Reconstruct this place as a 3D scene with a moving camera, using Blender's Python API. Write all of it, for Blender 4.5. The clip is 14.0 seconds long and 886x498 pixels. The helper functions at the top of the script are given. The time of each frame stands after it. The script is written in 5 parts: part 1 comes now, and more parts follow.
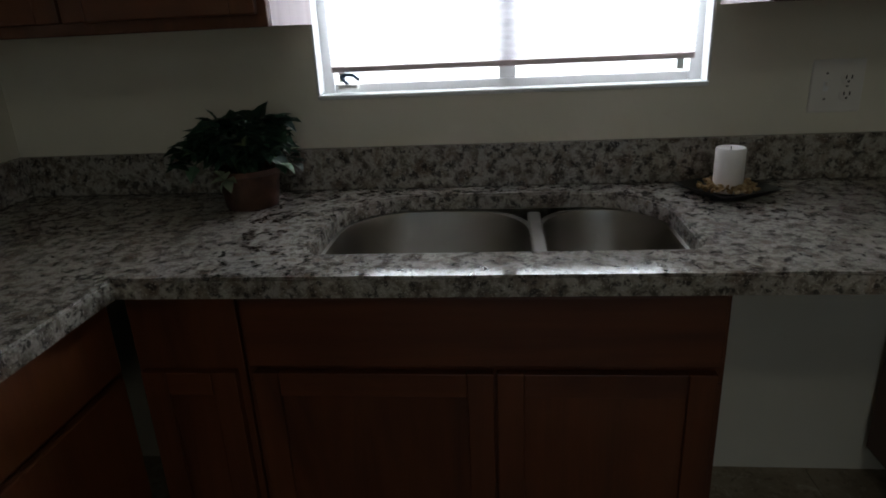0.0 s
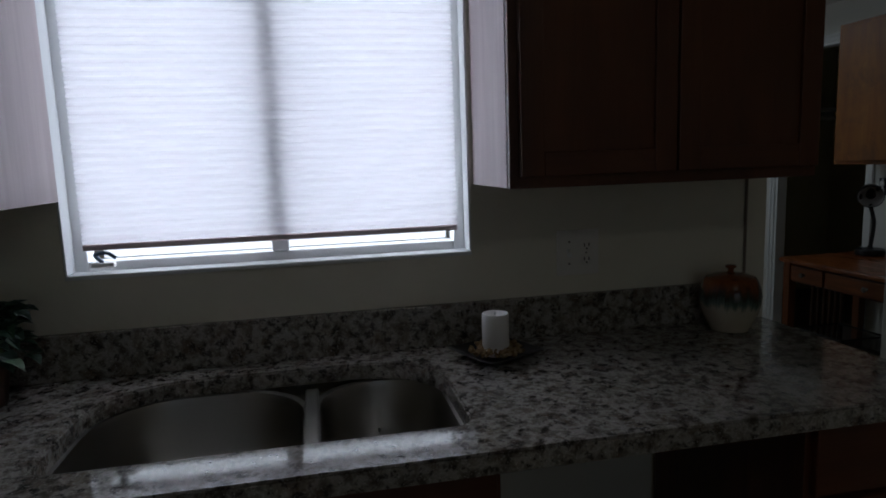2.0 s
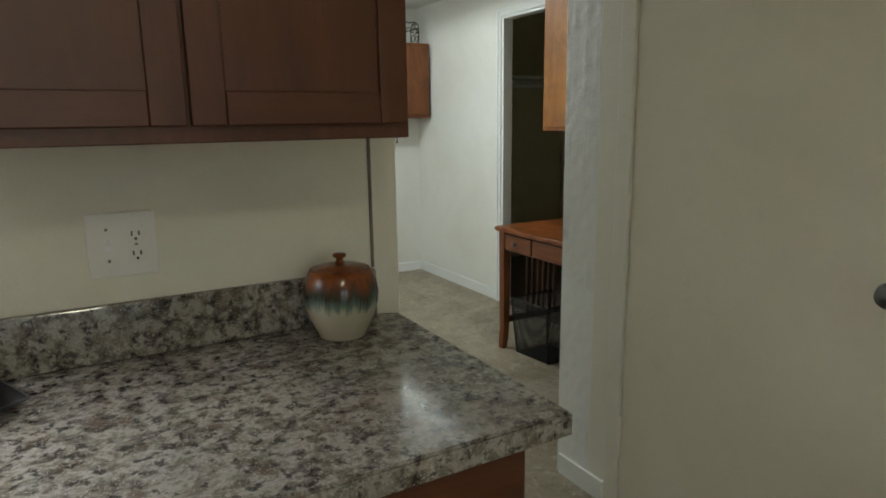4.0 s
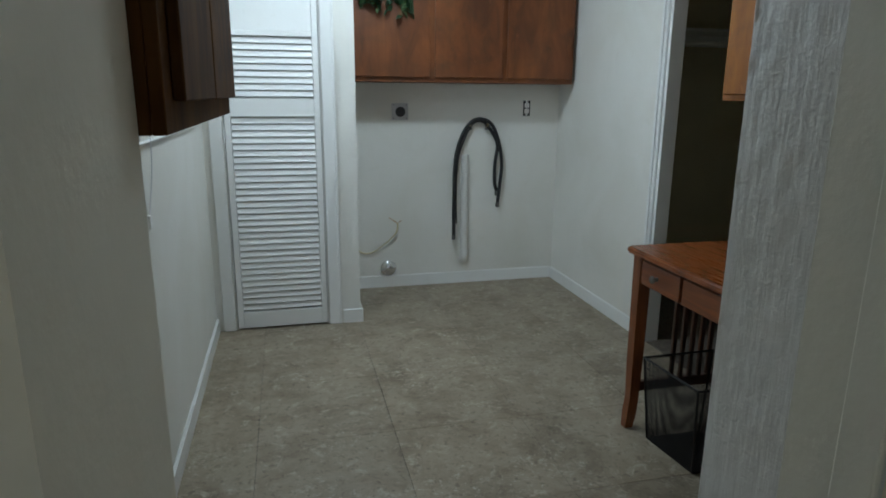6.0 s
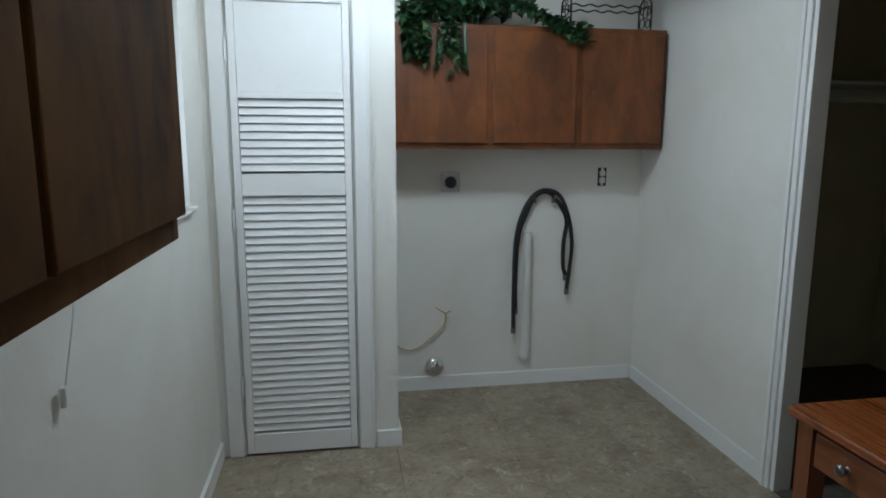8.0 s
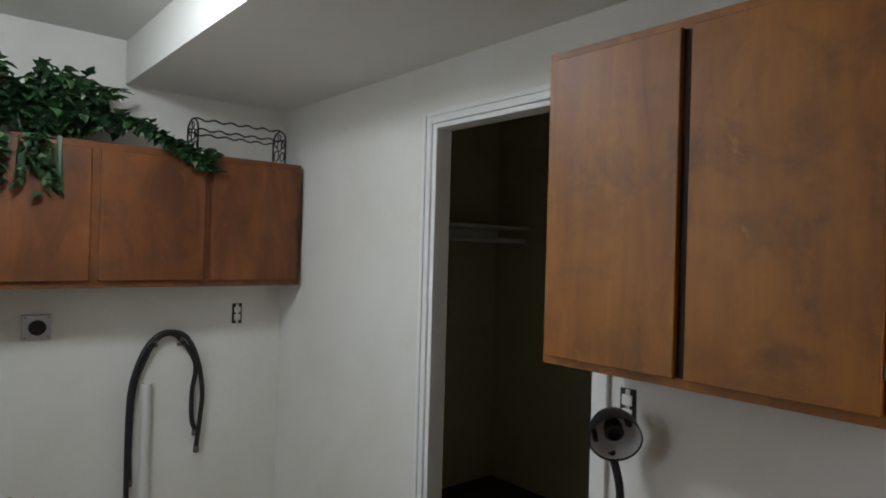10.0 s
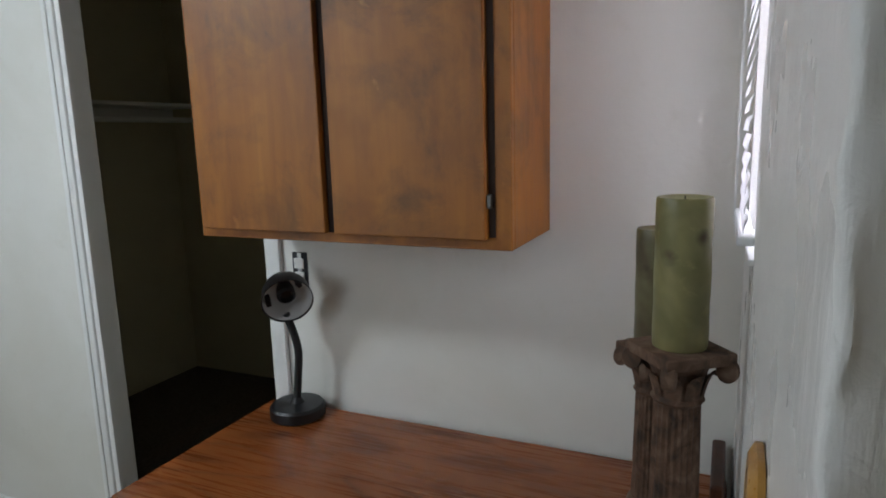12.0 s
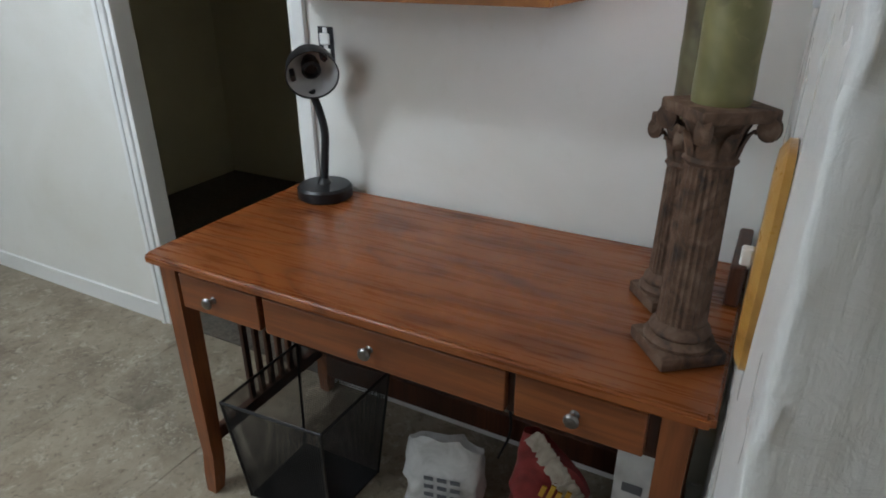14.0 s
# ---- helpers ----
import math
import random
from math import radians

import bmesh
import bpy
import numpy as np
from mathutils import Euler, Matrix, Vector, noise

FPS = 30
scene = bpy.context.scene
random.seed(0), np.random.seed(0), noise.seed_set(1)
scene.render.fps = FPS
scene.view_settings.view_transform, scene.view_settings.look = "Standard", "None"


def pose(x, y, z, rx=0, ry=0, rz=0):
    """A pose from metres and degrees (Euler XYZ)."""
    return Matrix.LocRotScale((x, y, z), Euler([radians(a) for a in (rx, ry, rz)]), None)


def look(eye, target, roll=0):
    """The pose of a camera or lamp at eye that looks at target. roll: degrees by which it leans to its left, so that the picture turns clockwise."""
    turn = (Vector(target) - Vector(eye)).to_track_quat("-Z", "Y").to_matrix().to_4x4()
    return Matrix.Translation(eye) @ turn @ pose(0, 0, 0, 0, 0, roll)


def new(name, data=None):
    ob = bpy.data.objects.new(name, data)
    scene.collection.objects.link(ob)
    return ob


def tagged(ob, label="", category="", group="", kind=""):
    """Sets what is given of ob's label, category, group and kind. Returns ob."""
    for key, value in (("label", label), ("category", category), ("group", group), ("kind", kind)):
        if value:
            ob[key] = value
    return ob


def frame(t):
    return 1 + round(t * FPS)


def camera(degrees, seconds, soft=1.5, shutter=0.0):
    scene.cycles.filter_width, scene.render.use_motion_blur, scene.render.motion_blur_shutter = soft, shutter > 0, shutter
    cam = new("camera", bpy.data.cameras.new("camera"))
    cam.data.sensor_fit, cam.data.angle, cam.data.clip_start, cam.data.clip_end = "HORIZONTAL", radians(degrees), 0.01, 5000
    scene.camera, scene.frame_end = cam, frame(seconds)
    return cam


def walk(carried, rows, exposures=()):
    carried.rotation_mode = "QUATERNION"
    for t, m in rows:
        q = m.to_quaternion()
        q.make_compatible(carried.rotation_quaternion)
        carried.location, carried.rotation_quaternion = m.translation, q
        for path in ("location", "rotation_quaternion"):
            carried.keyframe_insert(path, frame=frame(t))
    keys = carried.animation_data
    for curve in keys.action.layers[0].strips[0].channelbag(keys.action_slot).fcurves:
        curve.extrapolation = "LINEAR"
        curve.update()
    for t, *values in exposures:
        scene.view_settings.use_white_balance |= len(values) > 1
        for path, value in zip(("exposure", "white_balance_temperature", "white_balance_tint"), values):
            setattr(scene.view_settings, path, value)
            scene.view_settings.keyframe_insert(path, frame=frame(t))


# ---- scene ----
cam = camera(69.9, 14.0, 1.8)
PATH = [
    (0, (0.051, 0.119, 1.33), (-0.142, 1.993, 0.657), -2.8),
    (0.5, (0.049, 0.124, 1.325), (-0.094, 1.972, 0.574), -3.0),
    (1, (0.085, 0.126, 1.371), (0.046, 2.058, 0.854), -3.4),
    (1.5, (0.121, 0.151, 1.406), (0.25, 2.118, 1.069), -2.1),
    (2, (0.158, 0.159, 1.407), (0.547, 2.101, 1.128), -2.0),
    (2.5, (0.241, 0.161, 1.403), (0.91, 2.024, 1.116), -3.1),
    (3, (0.427, 0.175, 1.388), (1.2, 2.0, 1.122), -1.6),
    (3.5, (0.598, 0.243, 1.37), (1.443, 2.024, 1.034), -2.0),
    (4, (0.808, 0.431, 1.368), (1.78, 2.133, 0.969), -0.8),
    (4.2, (0.897, 0.513, 1.368), (1.928, 2.181, 0.972), -0.9),
    (4.9, (1.24, 0.80, 1.345), (2.12, 2.54, 0.90), -0.5),
    (5.6, (1.56, 1.13, 1.325), (2.14, 3.00, 0.87), -0.4),
    (6.3, (1.688, 1.495, 1.301), (1.99, 3.412, 0.819), 0.4),
    (6.5, (1.722, 1.579, 1.298), (1.891, 3.516, 0.829), -0.3),
    (7, (1.752, 1.766, 1.291), (1.895, 3.686, 0.75), -0.7),
    (7.2, (1.746, 1.845, 1.309), (1.926, 3.769, 0.795), -0.7),
    (9.3, (1.872, 2.333, 1.548), (2.647, 4.176, 1.487), 1.5),
    (9.5, (1.894, 2.35, 1.556), (2.828, 4.118, 1.513), 0.9),
    (10, (1.947, 2.356, 1.581), (3.239, 3.882, 1.587), 1.6),
    (10.5, (1.971, 2.312, 1.598), (3.53, 3.564, 1.656), 1.3),
    (11, (1.997, 2.278, 1.59), (3.729, 3.278, 1.606), 0.6),
    (11.5, (2.013, 2.255, 1.564), (3.811, 3.117, 1.41), -0.4),
    (12, (2.038, 2.258, 1.53), (3.833, 3.066, 1.175), -1.6),
    (12.5, (2.048, 2.263, 1.495), (3.807, 3.072, 0.994), -1.6),
    (13, (2.061, 2.262, 1.452), (3.764, 3.072, 0.784), -0.7),
    (13.5, (2.054, 2.253, 1.42), (3.695, 3.099, 0.653), -0.7),
    (14, (2.051, 2.236, 1.391), (3.649, 3.087, 0.542), -0.2),
]
EXPOSURES = [(0.0, -1.5, 6200, 6), (0.5, -0.9, 6300, 6), (1.0, -1.4, 6200, 6), (1.5, -2.1, 6000, 8), (2.0, -2.8, 5800, 9), (2.5, -2.45, 5900, 9), (3.0, -1.1, 6200, 6), (3.5, -0.35, 6300, 4), (4.0, 0.25, 6500, 2), (4.2, 0.4, 6500, 0),
             (6.3, -0.35, 5600, 4), (7.2, -0.35, 5600, 5), (9.3, -0.65, 6200, 11), (10.0, -0.4, 6300, 12), (10.5, -0.1, 6300, 12), (11.0, -0.1, 6200, 11), (12.5, 0.1, 5950, 10), (14.0, 0.45, 5900, 10)]
walk(cam, [(t, look(eye, target, roll)) for t, eye, target, roll in PATH], EXPOSURES)

# ---- world, sun, window light, added rear fill ----
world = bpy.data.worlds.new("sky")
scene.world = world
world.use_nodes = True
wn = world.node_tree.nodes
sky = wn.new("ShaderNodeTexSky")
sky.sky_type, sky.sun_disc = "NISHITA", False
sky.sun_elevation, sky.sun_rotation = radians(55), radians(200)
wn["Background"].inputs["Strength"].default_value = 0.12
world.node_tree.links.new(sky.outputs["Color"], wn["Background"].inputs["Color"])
sun_data = bpy.data.lights.new("sun", "SUN")
sun_data.energy, sun_data.angle, sun_data.color = 3.0, radians(0.5), (1.0, 0.95, 0.87)
sun = new("sun", sun_data)
sun.matrix_world = look((0, 0, 20), (0 + 11 * 0.34, 0 + 11 * 0.94, 20 - 16))


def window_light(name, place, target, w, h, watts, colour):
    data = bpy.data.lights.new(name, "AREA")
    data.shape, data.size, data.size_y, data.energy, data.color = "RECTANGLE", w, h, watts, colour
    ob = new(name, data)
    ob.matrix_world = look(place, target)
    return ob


window_light("kitchen_window_light", (0.065, 2.02, 1.65), (0.065, 0.0, 1.65), 0.95, 0.95, 88, (0.93, 0.96, 1.0))
window_light("laundry_window_light", (1.185, 4.01, 1.66), (3.0, 4.01, 1.5), 1.1, 0.82, 6, (0.88, 0.95, 1.0))
window_light("desk_window_light", (3.24, 2.03, 1.75), (3.24, 4.0, 1.5), 0.31, 0.8, 4.5, (1.0, 0.95, 1.0))
# Fill lamp added out of view to brighten the kitchen fronts; no known door.
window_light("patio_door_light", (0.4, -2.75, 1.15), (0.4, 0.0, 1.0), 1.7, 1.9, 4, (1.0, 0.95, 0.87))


# ---- materials ----
def material(name, colour, rough=0.5, metal=0.0):
    m = bpy.data.materials.new(name)
    m.use_nodes = True
    b = m.node_tree.nodes["Principled BSDF"]
    b.inputs["Base Color"].default_value = (*colour, 1)
    b.inputs["Roughness"].default_value, b.inputs["Metallic"].default_value = rough, metal
    return m


class Net:
    """Short wiring of one material's nodes."""

    def __init__(self, m):
        self.m, self.t = m, m.node_tree
        self.b = self.t.nodes["Principled BSDF"]
        self.co = self.t.nodes.new("ShaderNodeTexCoord").outputs["Object"]

    def link(self, a, b):
        self.t.links.new(a, b)

    def scaled(self, sx, sy, sz, vector=None):
        n = self.t.nodes.new("ShaderNodeMapping")
        n.inputs["Scale"].default_value = (sx, sy, sz)
        self.link(vector or self.co, n.inputs["Vector"])
        return n.outputs["Vector"]

    def noise(self, scale, detail=4.0, vector=None, rough=0.55, warp=0.0):
        n = self.t.nodes.new("ShaderNodeTexNoise")
        n.inputs["Scale"].default_value, n.inputs["Detail"].default_value = scale, detail
        n.inputs["Roughness"].default_value, n.inputs["Distortion"].default_value = rough, warp
        self.link(vector or self.co, n.inputs["Vector"])
        return n.outputs["Fac"]

    def voronoi(self, scale, vector=None):
        n = self.t.nodes.new("ShaderNodeTexVoronoi")
        n.inputs["Scale"].default_value = scale
        self.link(vector or self.co, n.inputs["Vector"])
        return n.outputs["Distance"]

    def ramp(self, value, *stops):
        n = self.t.nodes.new("ShaderNodeValToRGB")
        e = n.color_ramp.elements
        while len(e) < len(stops):
            e.new(0.5)
        for k, (p, c) in enumerate(stops):
            e[k].position = p
            e[k].color = (*c, 1) if len(c) == 3 else c
        self.link(value, n.inputs["Fac"])
        return n.outputs["Color"]

    def mix(self, fac, a, b, kind="MIX"):
        n = self.t.nodes.new("ShaderNodeMix")
        n.data_type, n.blend_type = "RGBA", kind
        for sock, v in ((n.inputs["Factor"], fac), (n.inputs["A"], a), (n.inputs["B"], b)):
            if isinstance(v, (int, float)):
                sock.default_value = v
            elif isinstance(v, tuple):
                sock.default_value = (*v, 1)
            else:
                self.link(v, sock)
        return n.outputs["Result"]

    def random(self):
        return self.t.nodes.new("ShaderNodeObjectInfo").outputs["Random"]

    def colour(self, c):
        self.link(c, self.b.inputs["Base Color"])

    def roughness(self, value, lo, hi):
        n = self.t.nodes.new("ShaderNodeMapRange")
        n.inputs["To Min"].default_value, n.inputs["To Max"].default_value = lo, hi
        self.link(value, n.inputs["Value"])
        self.link(n.outputs["Result"], self.b.inputs["Roughness"])

    def bump(self, height, strength, distance):
        n = self.t.nodes.new("ShaderNodeBump")
        n.inputs["Strength"].default_value, n.inputs["Distance"].default_value = strength, distance
        self.link(height, n.inputs["Height"])
        self.link(n.outputs["Normal"], self.b.inputs["Normal"])


def grey(v):
    return (v, v, v)


def paint(name, base, dirt, rough, relief, grain=45.0, amount=0.5):
    m = material(name, base, rough)
    n = Net(m)
    stain = n.ramp(n.noise(1.7, 6, warp=0.6), (0.42, grey(0)), (0.75, grey(amount)))
    speck = n.ramp(n.noise(14, 5), (0.62, grey(0)), (0.78, grey(0.25)))
    n.colour(n.mix(speck, n.mix(stain, base, dirt), dirt))
    n.roughness(n.noise(6, 3), rough - 0.08, rough + 0.1)
    n.bump(n.noise(grain, 3), relief, 0.004)
    return m


def wood(name, dark, mid, light, axis, rough=0.35, grain=60.0, mottle=2.2, wear=0.0, streak=0.55, stretch=1.1, smudge=0.0):
    """Grain runs along the axis; broad mottling over fine streaks."""
    m = material(name, mid, rough)
    n = Net(m)
    s = [grain] * 3
    s["xyz".index(axis)] = grain / 22
    fine = n.noise(1.0, 5, n.scaled(*s), 0.6, 0.4)
    s2 = [7.0] * 3
    s2["xyz".index(axis)] = stretch
    broad = n.noise(1.0, 4, n.scaled(*s2), 0.55, 1.2)
    c = n.ramp(broad, (0.3, dark), (0.5, mid), (0.72, light))
    c = n.mix(n.ramp(fine, (0.35, grey(streak)), (0.6, grey(0))), c, dark)
    cloud = n.ramp(n.noise(mottle, 3, warp=0.5), (0.5, grey(0)), (0.75, grey(0.55)))
    c = n.mix(cloud, c, dark)
    if smudge:
        grime = n.ramp(n.noise(5.5, 7, warp=0.4, rough=0.65), (0.5, grey(0)), (0.72, grey(smudge)))
        c = n.mix(grime, c, (0.045, 0.028, 0.016))
    if wear:
        c = n.mix(n.ramp(n.noise(11, 6, warp=0.8), (0.68, grey(0)), (0.8, grey(wear))), c, tuple(min(1, v * 2.4 + 0.05) for v in light))
    n.colour(c)
    n.roughness(fine, rough - 0.06, rough + 0.14)
    n.bump(fine, 0.12, 0.002)
    return m


def oak_top(name, axis):
    m = material(name, (0.3, 0.1, 0.03), 0.28)
    n = Net(m)
    s = [5.5] * 3
    s["xyz".index(axis)] = 1.7
    field = n.noise(1.0, 1.5, n.scaled(*s), 0.4, 0.2)
    mul = n.t.nodes.new("ShaderNodeMath")
    mul.operation = "MULTIPLY"
    mul.inputs[1].default_value = 11.0
    n.link(field, mul.inputs[0])
    fold = n.t.nodes.new("ShaderNodeMath")
    fold.operation = "PINGPONG"
    fold.inputs[1].default_value = 1.0
    n.link(mul.outputs[0], fold.inputs[0])
    s = [130.0] * 3
    s["xyz".index(axis)] = 5.0
    pores = n.noise(1.0, 4, n.scaled(*s), 0.6)
    c = n.ramp(fold.outputs[0], (0.0, (0.15, 0.041, 0.01)), (0.13, (0.19, 0.053, 0.0125)), (0.3, (0.24, 0.069, 0.016)), (0.9, (0.27, 0.081, 0.019)))
    c = n.mix(n.ramp(pores, (0.36, grey(0.3)), (0.52, grey(0))), c, (0.1, 0.028, 0.01))
    n.colour(c)
    n.roughness(pores, 0.2, 0.36)
    n.bump(pores, 0.15, 0.001)
    return m


WALL = paint("wall_paint", (0.80, 0.785, 0.735), (0.66, 0.63, 0.54), 0.55, 0.25)
WALL_CREAM = paint("cream_wall_paint", (0.78, 0.75, 0.65), (0.64, 0.6, 0.48), 0.55, 0.25)
# Closet walls coloured darker and browner than the cream kitchen walls.
WALL_TAN = paint("tan_closet_wall", (0.64, 0.59, 0.42), (0.52, 0.47, 0.33), 0.6, 0.25)
WALL_ROUGH = paint("old_thick_paint", (0.8, 0.79, 0.77), (0.64, 0.62, 0.57), 0.28, 0.55, 16.0, 0.7)
_n = Net(WALL_ROUGH)
_streak = _n.noise(1.0, 5, _n.scaled(80, 80, 7), 0.6, 0.2)
_n.bump(_n.mix(0.45, _streak, _n.noise(55, 5, warp=0.8, rough=0.6)), 0.6, 0.005)
TRIM = paint("trim_enamel", (0.84, 0.84, 0.82), (0.68, 0.66, 0.6), 0.35, 0.08, 30.0, 0.3)
CEILING = paint("ceiling_paint", (0.78, 0.77, 0.73), (0.66, 0.64, 0.58), 0.7, 0.4, 80.0, 0.35)
TAN_DOOR = paint("cream_door_paint", (0.8, 0.745, 0.62), (0.64, 0.58, 0.45), 0.42, 0.06, 25.0, 0.4)
CHERRY = wood("cherry_stain", (0.06, 0.017, 0.006), (0.112, 0.033, 0.0115), (0.143, 0.045, 0.016), "z", 0.34, 60, 2.6, 0.0, 0.3)
CHERRY_X = wood("cherry_stain_across", (0.06, 0.017, 0.006), (0.11, 0.032, 0.0115), (0.142, 0.044, 0.016), "x", 0.34, 60, 2.6, 0.0, 0.3)
PALE_SIDE = wood("pale_laminate", (0.52, 0.42, 0.42), (0.6, 0.5, 0.5), (0.68, 0.58, 0.57), "z", 0.4, 60, 1.5)
BIRCH = wood("orange_stained_birch", (0.2, 0.064, 0.007), (0.33, 0.115, 0.011), (0.38, 0.14, 0.015), "z", 0.45, 40, 7.0, 0.3, 0.3, 1.4, 0.6)
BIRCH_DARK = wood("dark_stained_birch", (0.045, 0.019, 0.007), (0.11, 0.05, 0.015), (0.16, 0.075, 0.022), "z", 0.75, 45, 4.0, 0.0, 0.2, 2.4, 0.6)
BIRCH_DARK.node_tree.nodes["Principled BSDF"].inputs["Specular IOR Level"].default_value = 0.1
BIRCH_RED = wood("red_stained_birch", (0.1, 0.03, 0.008), (0.185, 0.058, 0.014), (0.24, 0.08, 0.02), "z", 0.42, 45, 4.2, 0.2, 0.2, 2.4, 0.5)
# Near-black that paints the shade in door gaps; toe kicks and tile joints share it.
GAP_DARK = material("gap_shade_and_joints", (0.03, 0.014, 0.008), 0.7)
OAK_TOP = oak_top("oak_desk_top", "y")
OAK = wood("oak_stain", (0.1, 0.028, 0.009), (0.205, 0.062, 0.017), (0.27, 0.09, 0.026), "z", 0.32, 90, 2.0)
OAK_Y = wood("oak_stain_long", (0.1, 0.028, 0.009), (0.215, 0.064, 0.017), (0.28, 0.094, 0.026), "y", 0.32, 90, 2.0)
# Darker copy of the oak for the desk's inner and lower parts and board.
OAK_DARK = wood("oak_dark_tone", (0.035, 0.011, 0.005), (0.075, 0.023, 0.009), (0.11, 0.036, 0.013), "z", 0.36, 90, 2.0)
BLACK = material("black_plastic", (0.009, 0.009, 0.01), 0.4)
RUBBER = material("black_rubber", (0.014, 0.014, 0.015), 0.5)
IRON = material("black_iron_wire", (0.014, 0.012, 0.011), 0.5, 0.3)
CHROME = material("chrome", (0.7, 0.7, 0.72), 0.15, 1.0)
PEWTER = material("pewter", (0.2, 0.19, 0.18), 0.35, 1.0)
BRASS = material("aged_brass_wood", (0.42, 0.23, 0.05), 0.3)
PLASTIC = paint("white_plastic", (0.8, 0.78, 0.75), (0.66, 0.63, 0.56), 0.35, 0.02, 40, 0.3)
PVC = paint("white_pipe", (0.8, 0.79, 0.76), (0.6, 0.57, 0.5), 0.35, 0.03, 40, 0.4)
ALMOND = paint("tan_outlet_plastic", (0.33, 0.2, 0.08), (0.2, 0.12, 0.05), 0.4, 0.02, 40, 0.6)
DARK = material("dark_socket", (0.02, 0.02, 0.022), 0.6)
VINYL = paint("window_vinyl", (0.82, 0.83, 0.84), (0.7, 0.7, 0.68), 0.3, 0.02, 30, 0.2)
WAX_WHITE = material("white_wax", (0.86, 0.83, 0.82), 0.45)
SILVER_DUST = material("inner_reflector", (0.7, 0.69, 0.67), 0.38, 0.1)


def granite():
    m = material("speckled_granite", (0.4, 0.36, 0.3), 0.13)
    n = Net(m)
    base = n.ramp(n.noise(36, 6, warp=0.2, rough=0.6), (0.35, (0.085, 0.072, 0.06)), (0.46, (0.2, 0.18, 0.155)), (0.56, (0.37, 0.35, 0.315)), (0.7, (0.17, 0.145, 0.12)))
    brown = n.ramp(n.noise(26, 5, warp=0.3), (0.53, grey(0)), (0.64, grey(0.6)))
    black = n.ramp(n.noise(60, 4, warp=0.2, rough=0.6), (0.54, grey(0)), (0.62, grey(0.8)))
    grit = n.ramp(n.noise(230, 2), (0.6, grey(0)), (0.68, grey(0.5)))
    c = n.mix(brown, base, (0.15, 0.11, 0.08))
    c = n.mix(black, c, (0.022, 0.02, 0.021))
    n.colour(n.mix(grit, c, (0.6, 0.57, 0.53)))
    n.roughness(n.noise(12, 3), 0.05, 0.12)
    return m


def vinyl_tile():
    m = material("mottled_vinyl_tile", (0.3, 0.24, 0.17), 0.42)
    n = Net(m)
    big = n.noise(4.0, 8, warp=0.35, rough=0.7)
    c = n.ramp(big, (0.3, (0.15, 0.115, 0.075)), (0.46, (0.26, 0.21, 0.148)), (0.58, (0.33, 0.275, 0.2)), (0.72, (0.22, 0.175, 0.12)))
    fleck = n.ramp(n.noise(15, 9, warp=0.7, rough=0.8), (0.54, grey(0)), (0.64, grey(0.9)))
    c = n.mix(fleck, c, (0.46, 0.4, 0.31))
    crackle = n.ramp(n.noise(42, 5, warp=1.2, rough=0.75), (0.56, grey(0)), (0.63, grey(0.7)))
    patch = n.ramp(n.noise(3.0, 3), (0.5, grey(0)), (0.62, grey(1)))
    c = n.mix(n.mix(1.0, crackle, patch, "MULTIPLY"), c, (0.58, 0.53, 0.44))
    dark = n.ramp(n.noise(34, 6, warp=0.4, rough=0.7), (0.54, grey(0)), (0.66, grey(0.75)))
    c = n.mix(dark, c, (0.13, 0.098, 0.064))
    shade = n.ramp(n.random(), (0.0, grey(0.9)), (1.0, grey(1.06)))
    n.colour(n.mix(1.0, c, shade, "MULTIPLY"))
    n.roughness(n.noise(20, 4), 0.34, 0.52)
    n.bump(n.noise(70, 4), 0.12, 0.002)
    return m


def brushed_steel():
    m = material("brushed_steel", (0.34, 0.325, 0.3), 0.3, 1.0)
    n = Net(m)
    streak = n.noise(1.0, 4, n.scaled(6, 6, 220))
    n.roughness(streak, 0.26, 0.4)
    n.bump(streak, 0.04, 0.001)
    return m


def shade_fabric():
    m = bpy.data.materials.new("pleated_shade_fabric")
    m.use_nodes = True
    t = m.node_tree
    b = t.nodes["Principled BSDF"]
    b.inputs["Base Color"].default_value, b.inputs["Roughness"].default_value = (0.84, 0.83, 0.83, 1), 0.8
    tr = t.nodes.new("ShaderNodeBsdfTranslucent")
    tr.inputs["Color"].default_value = (0.88, 0.87, 0.89, 1)
    mx = t.nodes.new("ShaderNodeMixShader")
    mx.inputs["Fac"].default_value = 0.7
    t.links.new(b.outputs["BSDF"], mx.inputs[1])
    t.links.new(tr.outputs["BSDF"], mx.inputs[2])
    t.links.new(mx.outputs["Shader"], t.nodes["Material Output"].inputs["Surface"])
    return m


def leaf_material(name, dark, light):
    m = material(name, light, 0.42)
    n = Net(m)
    isl = n.t.nodes.new("ShaderNodeNewGeometry").outputs["Random Per Island"]
    n.colour(n.ramp(isl, (0.0, dark), (0.6, light), (0.9, tuple(v * 1.6 for v in light)), (1.0, (0.22, 0.27, 0.13))))
    return m


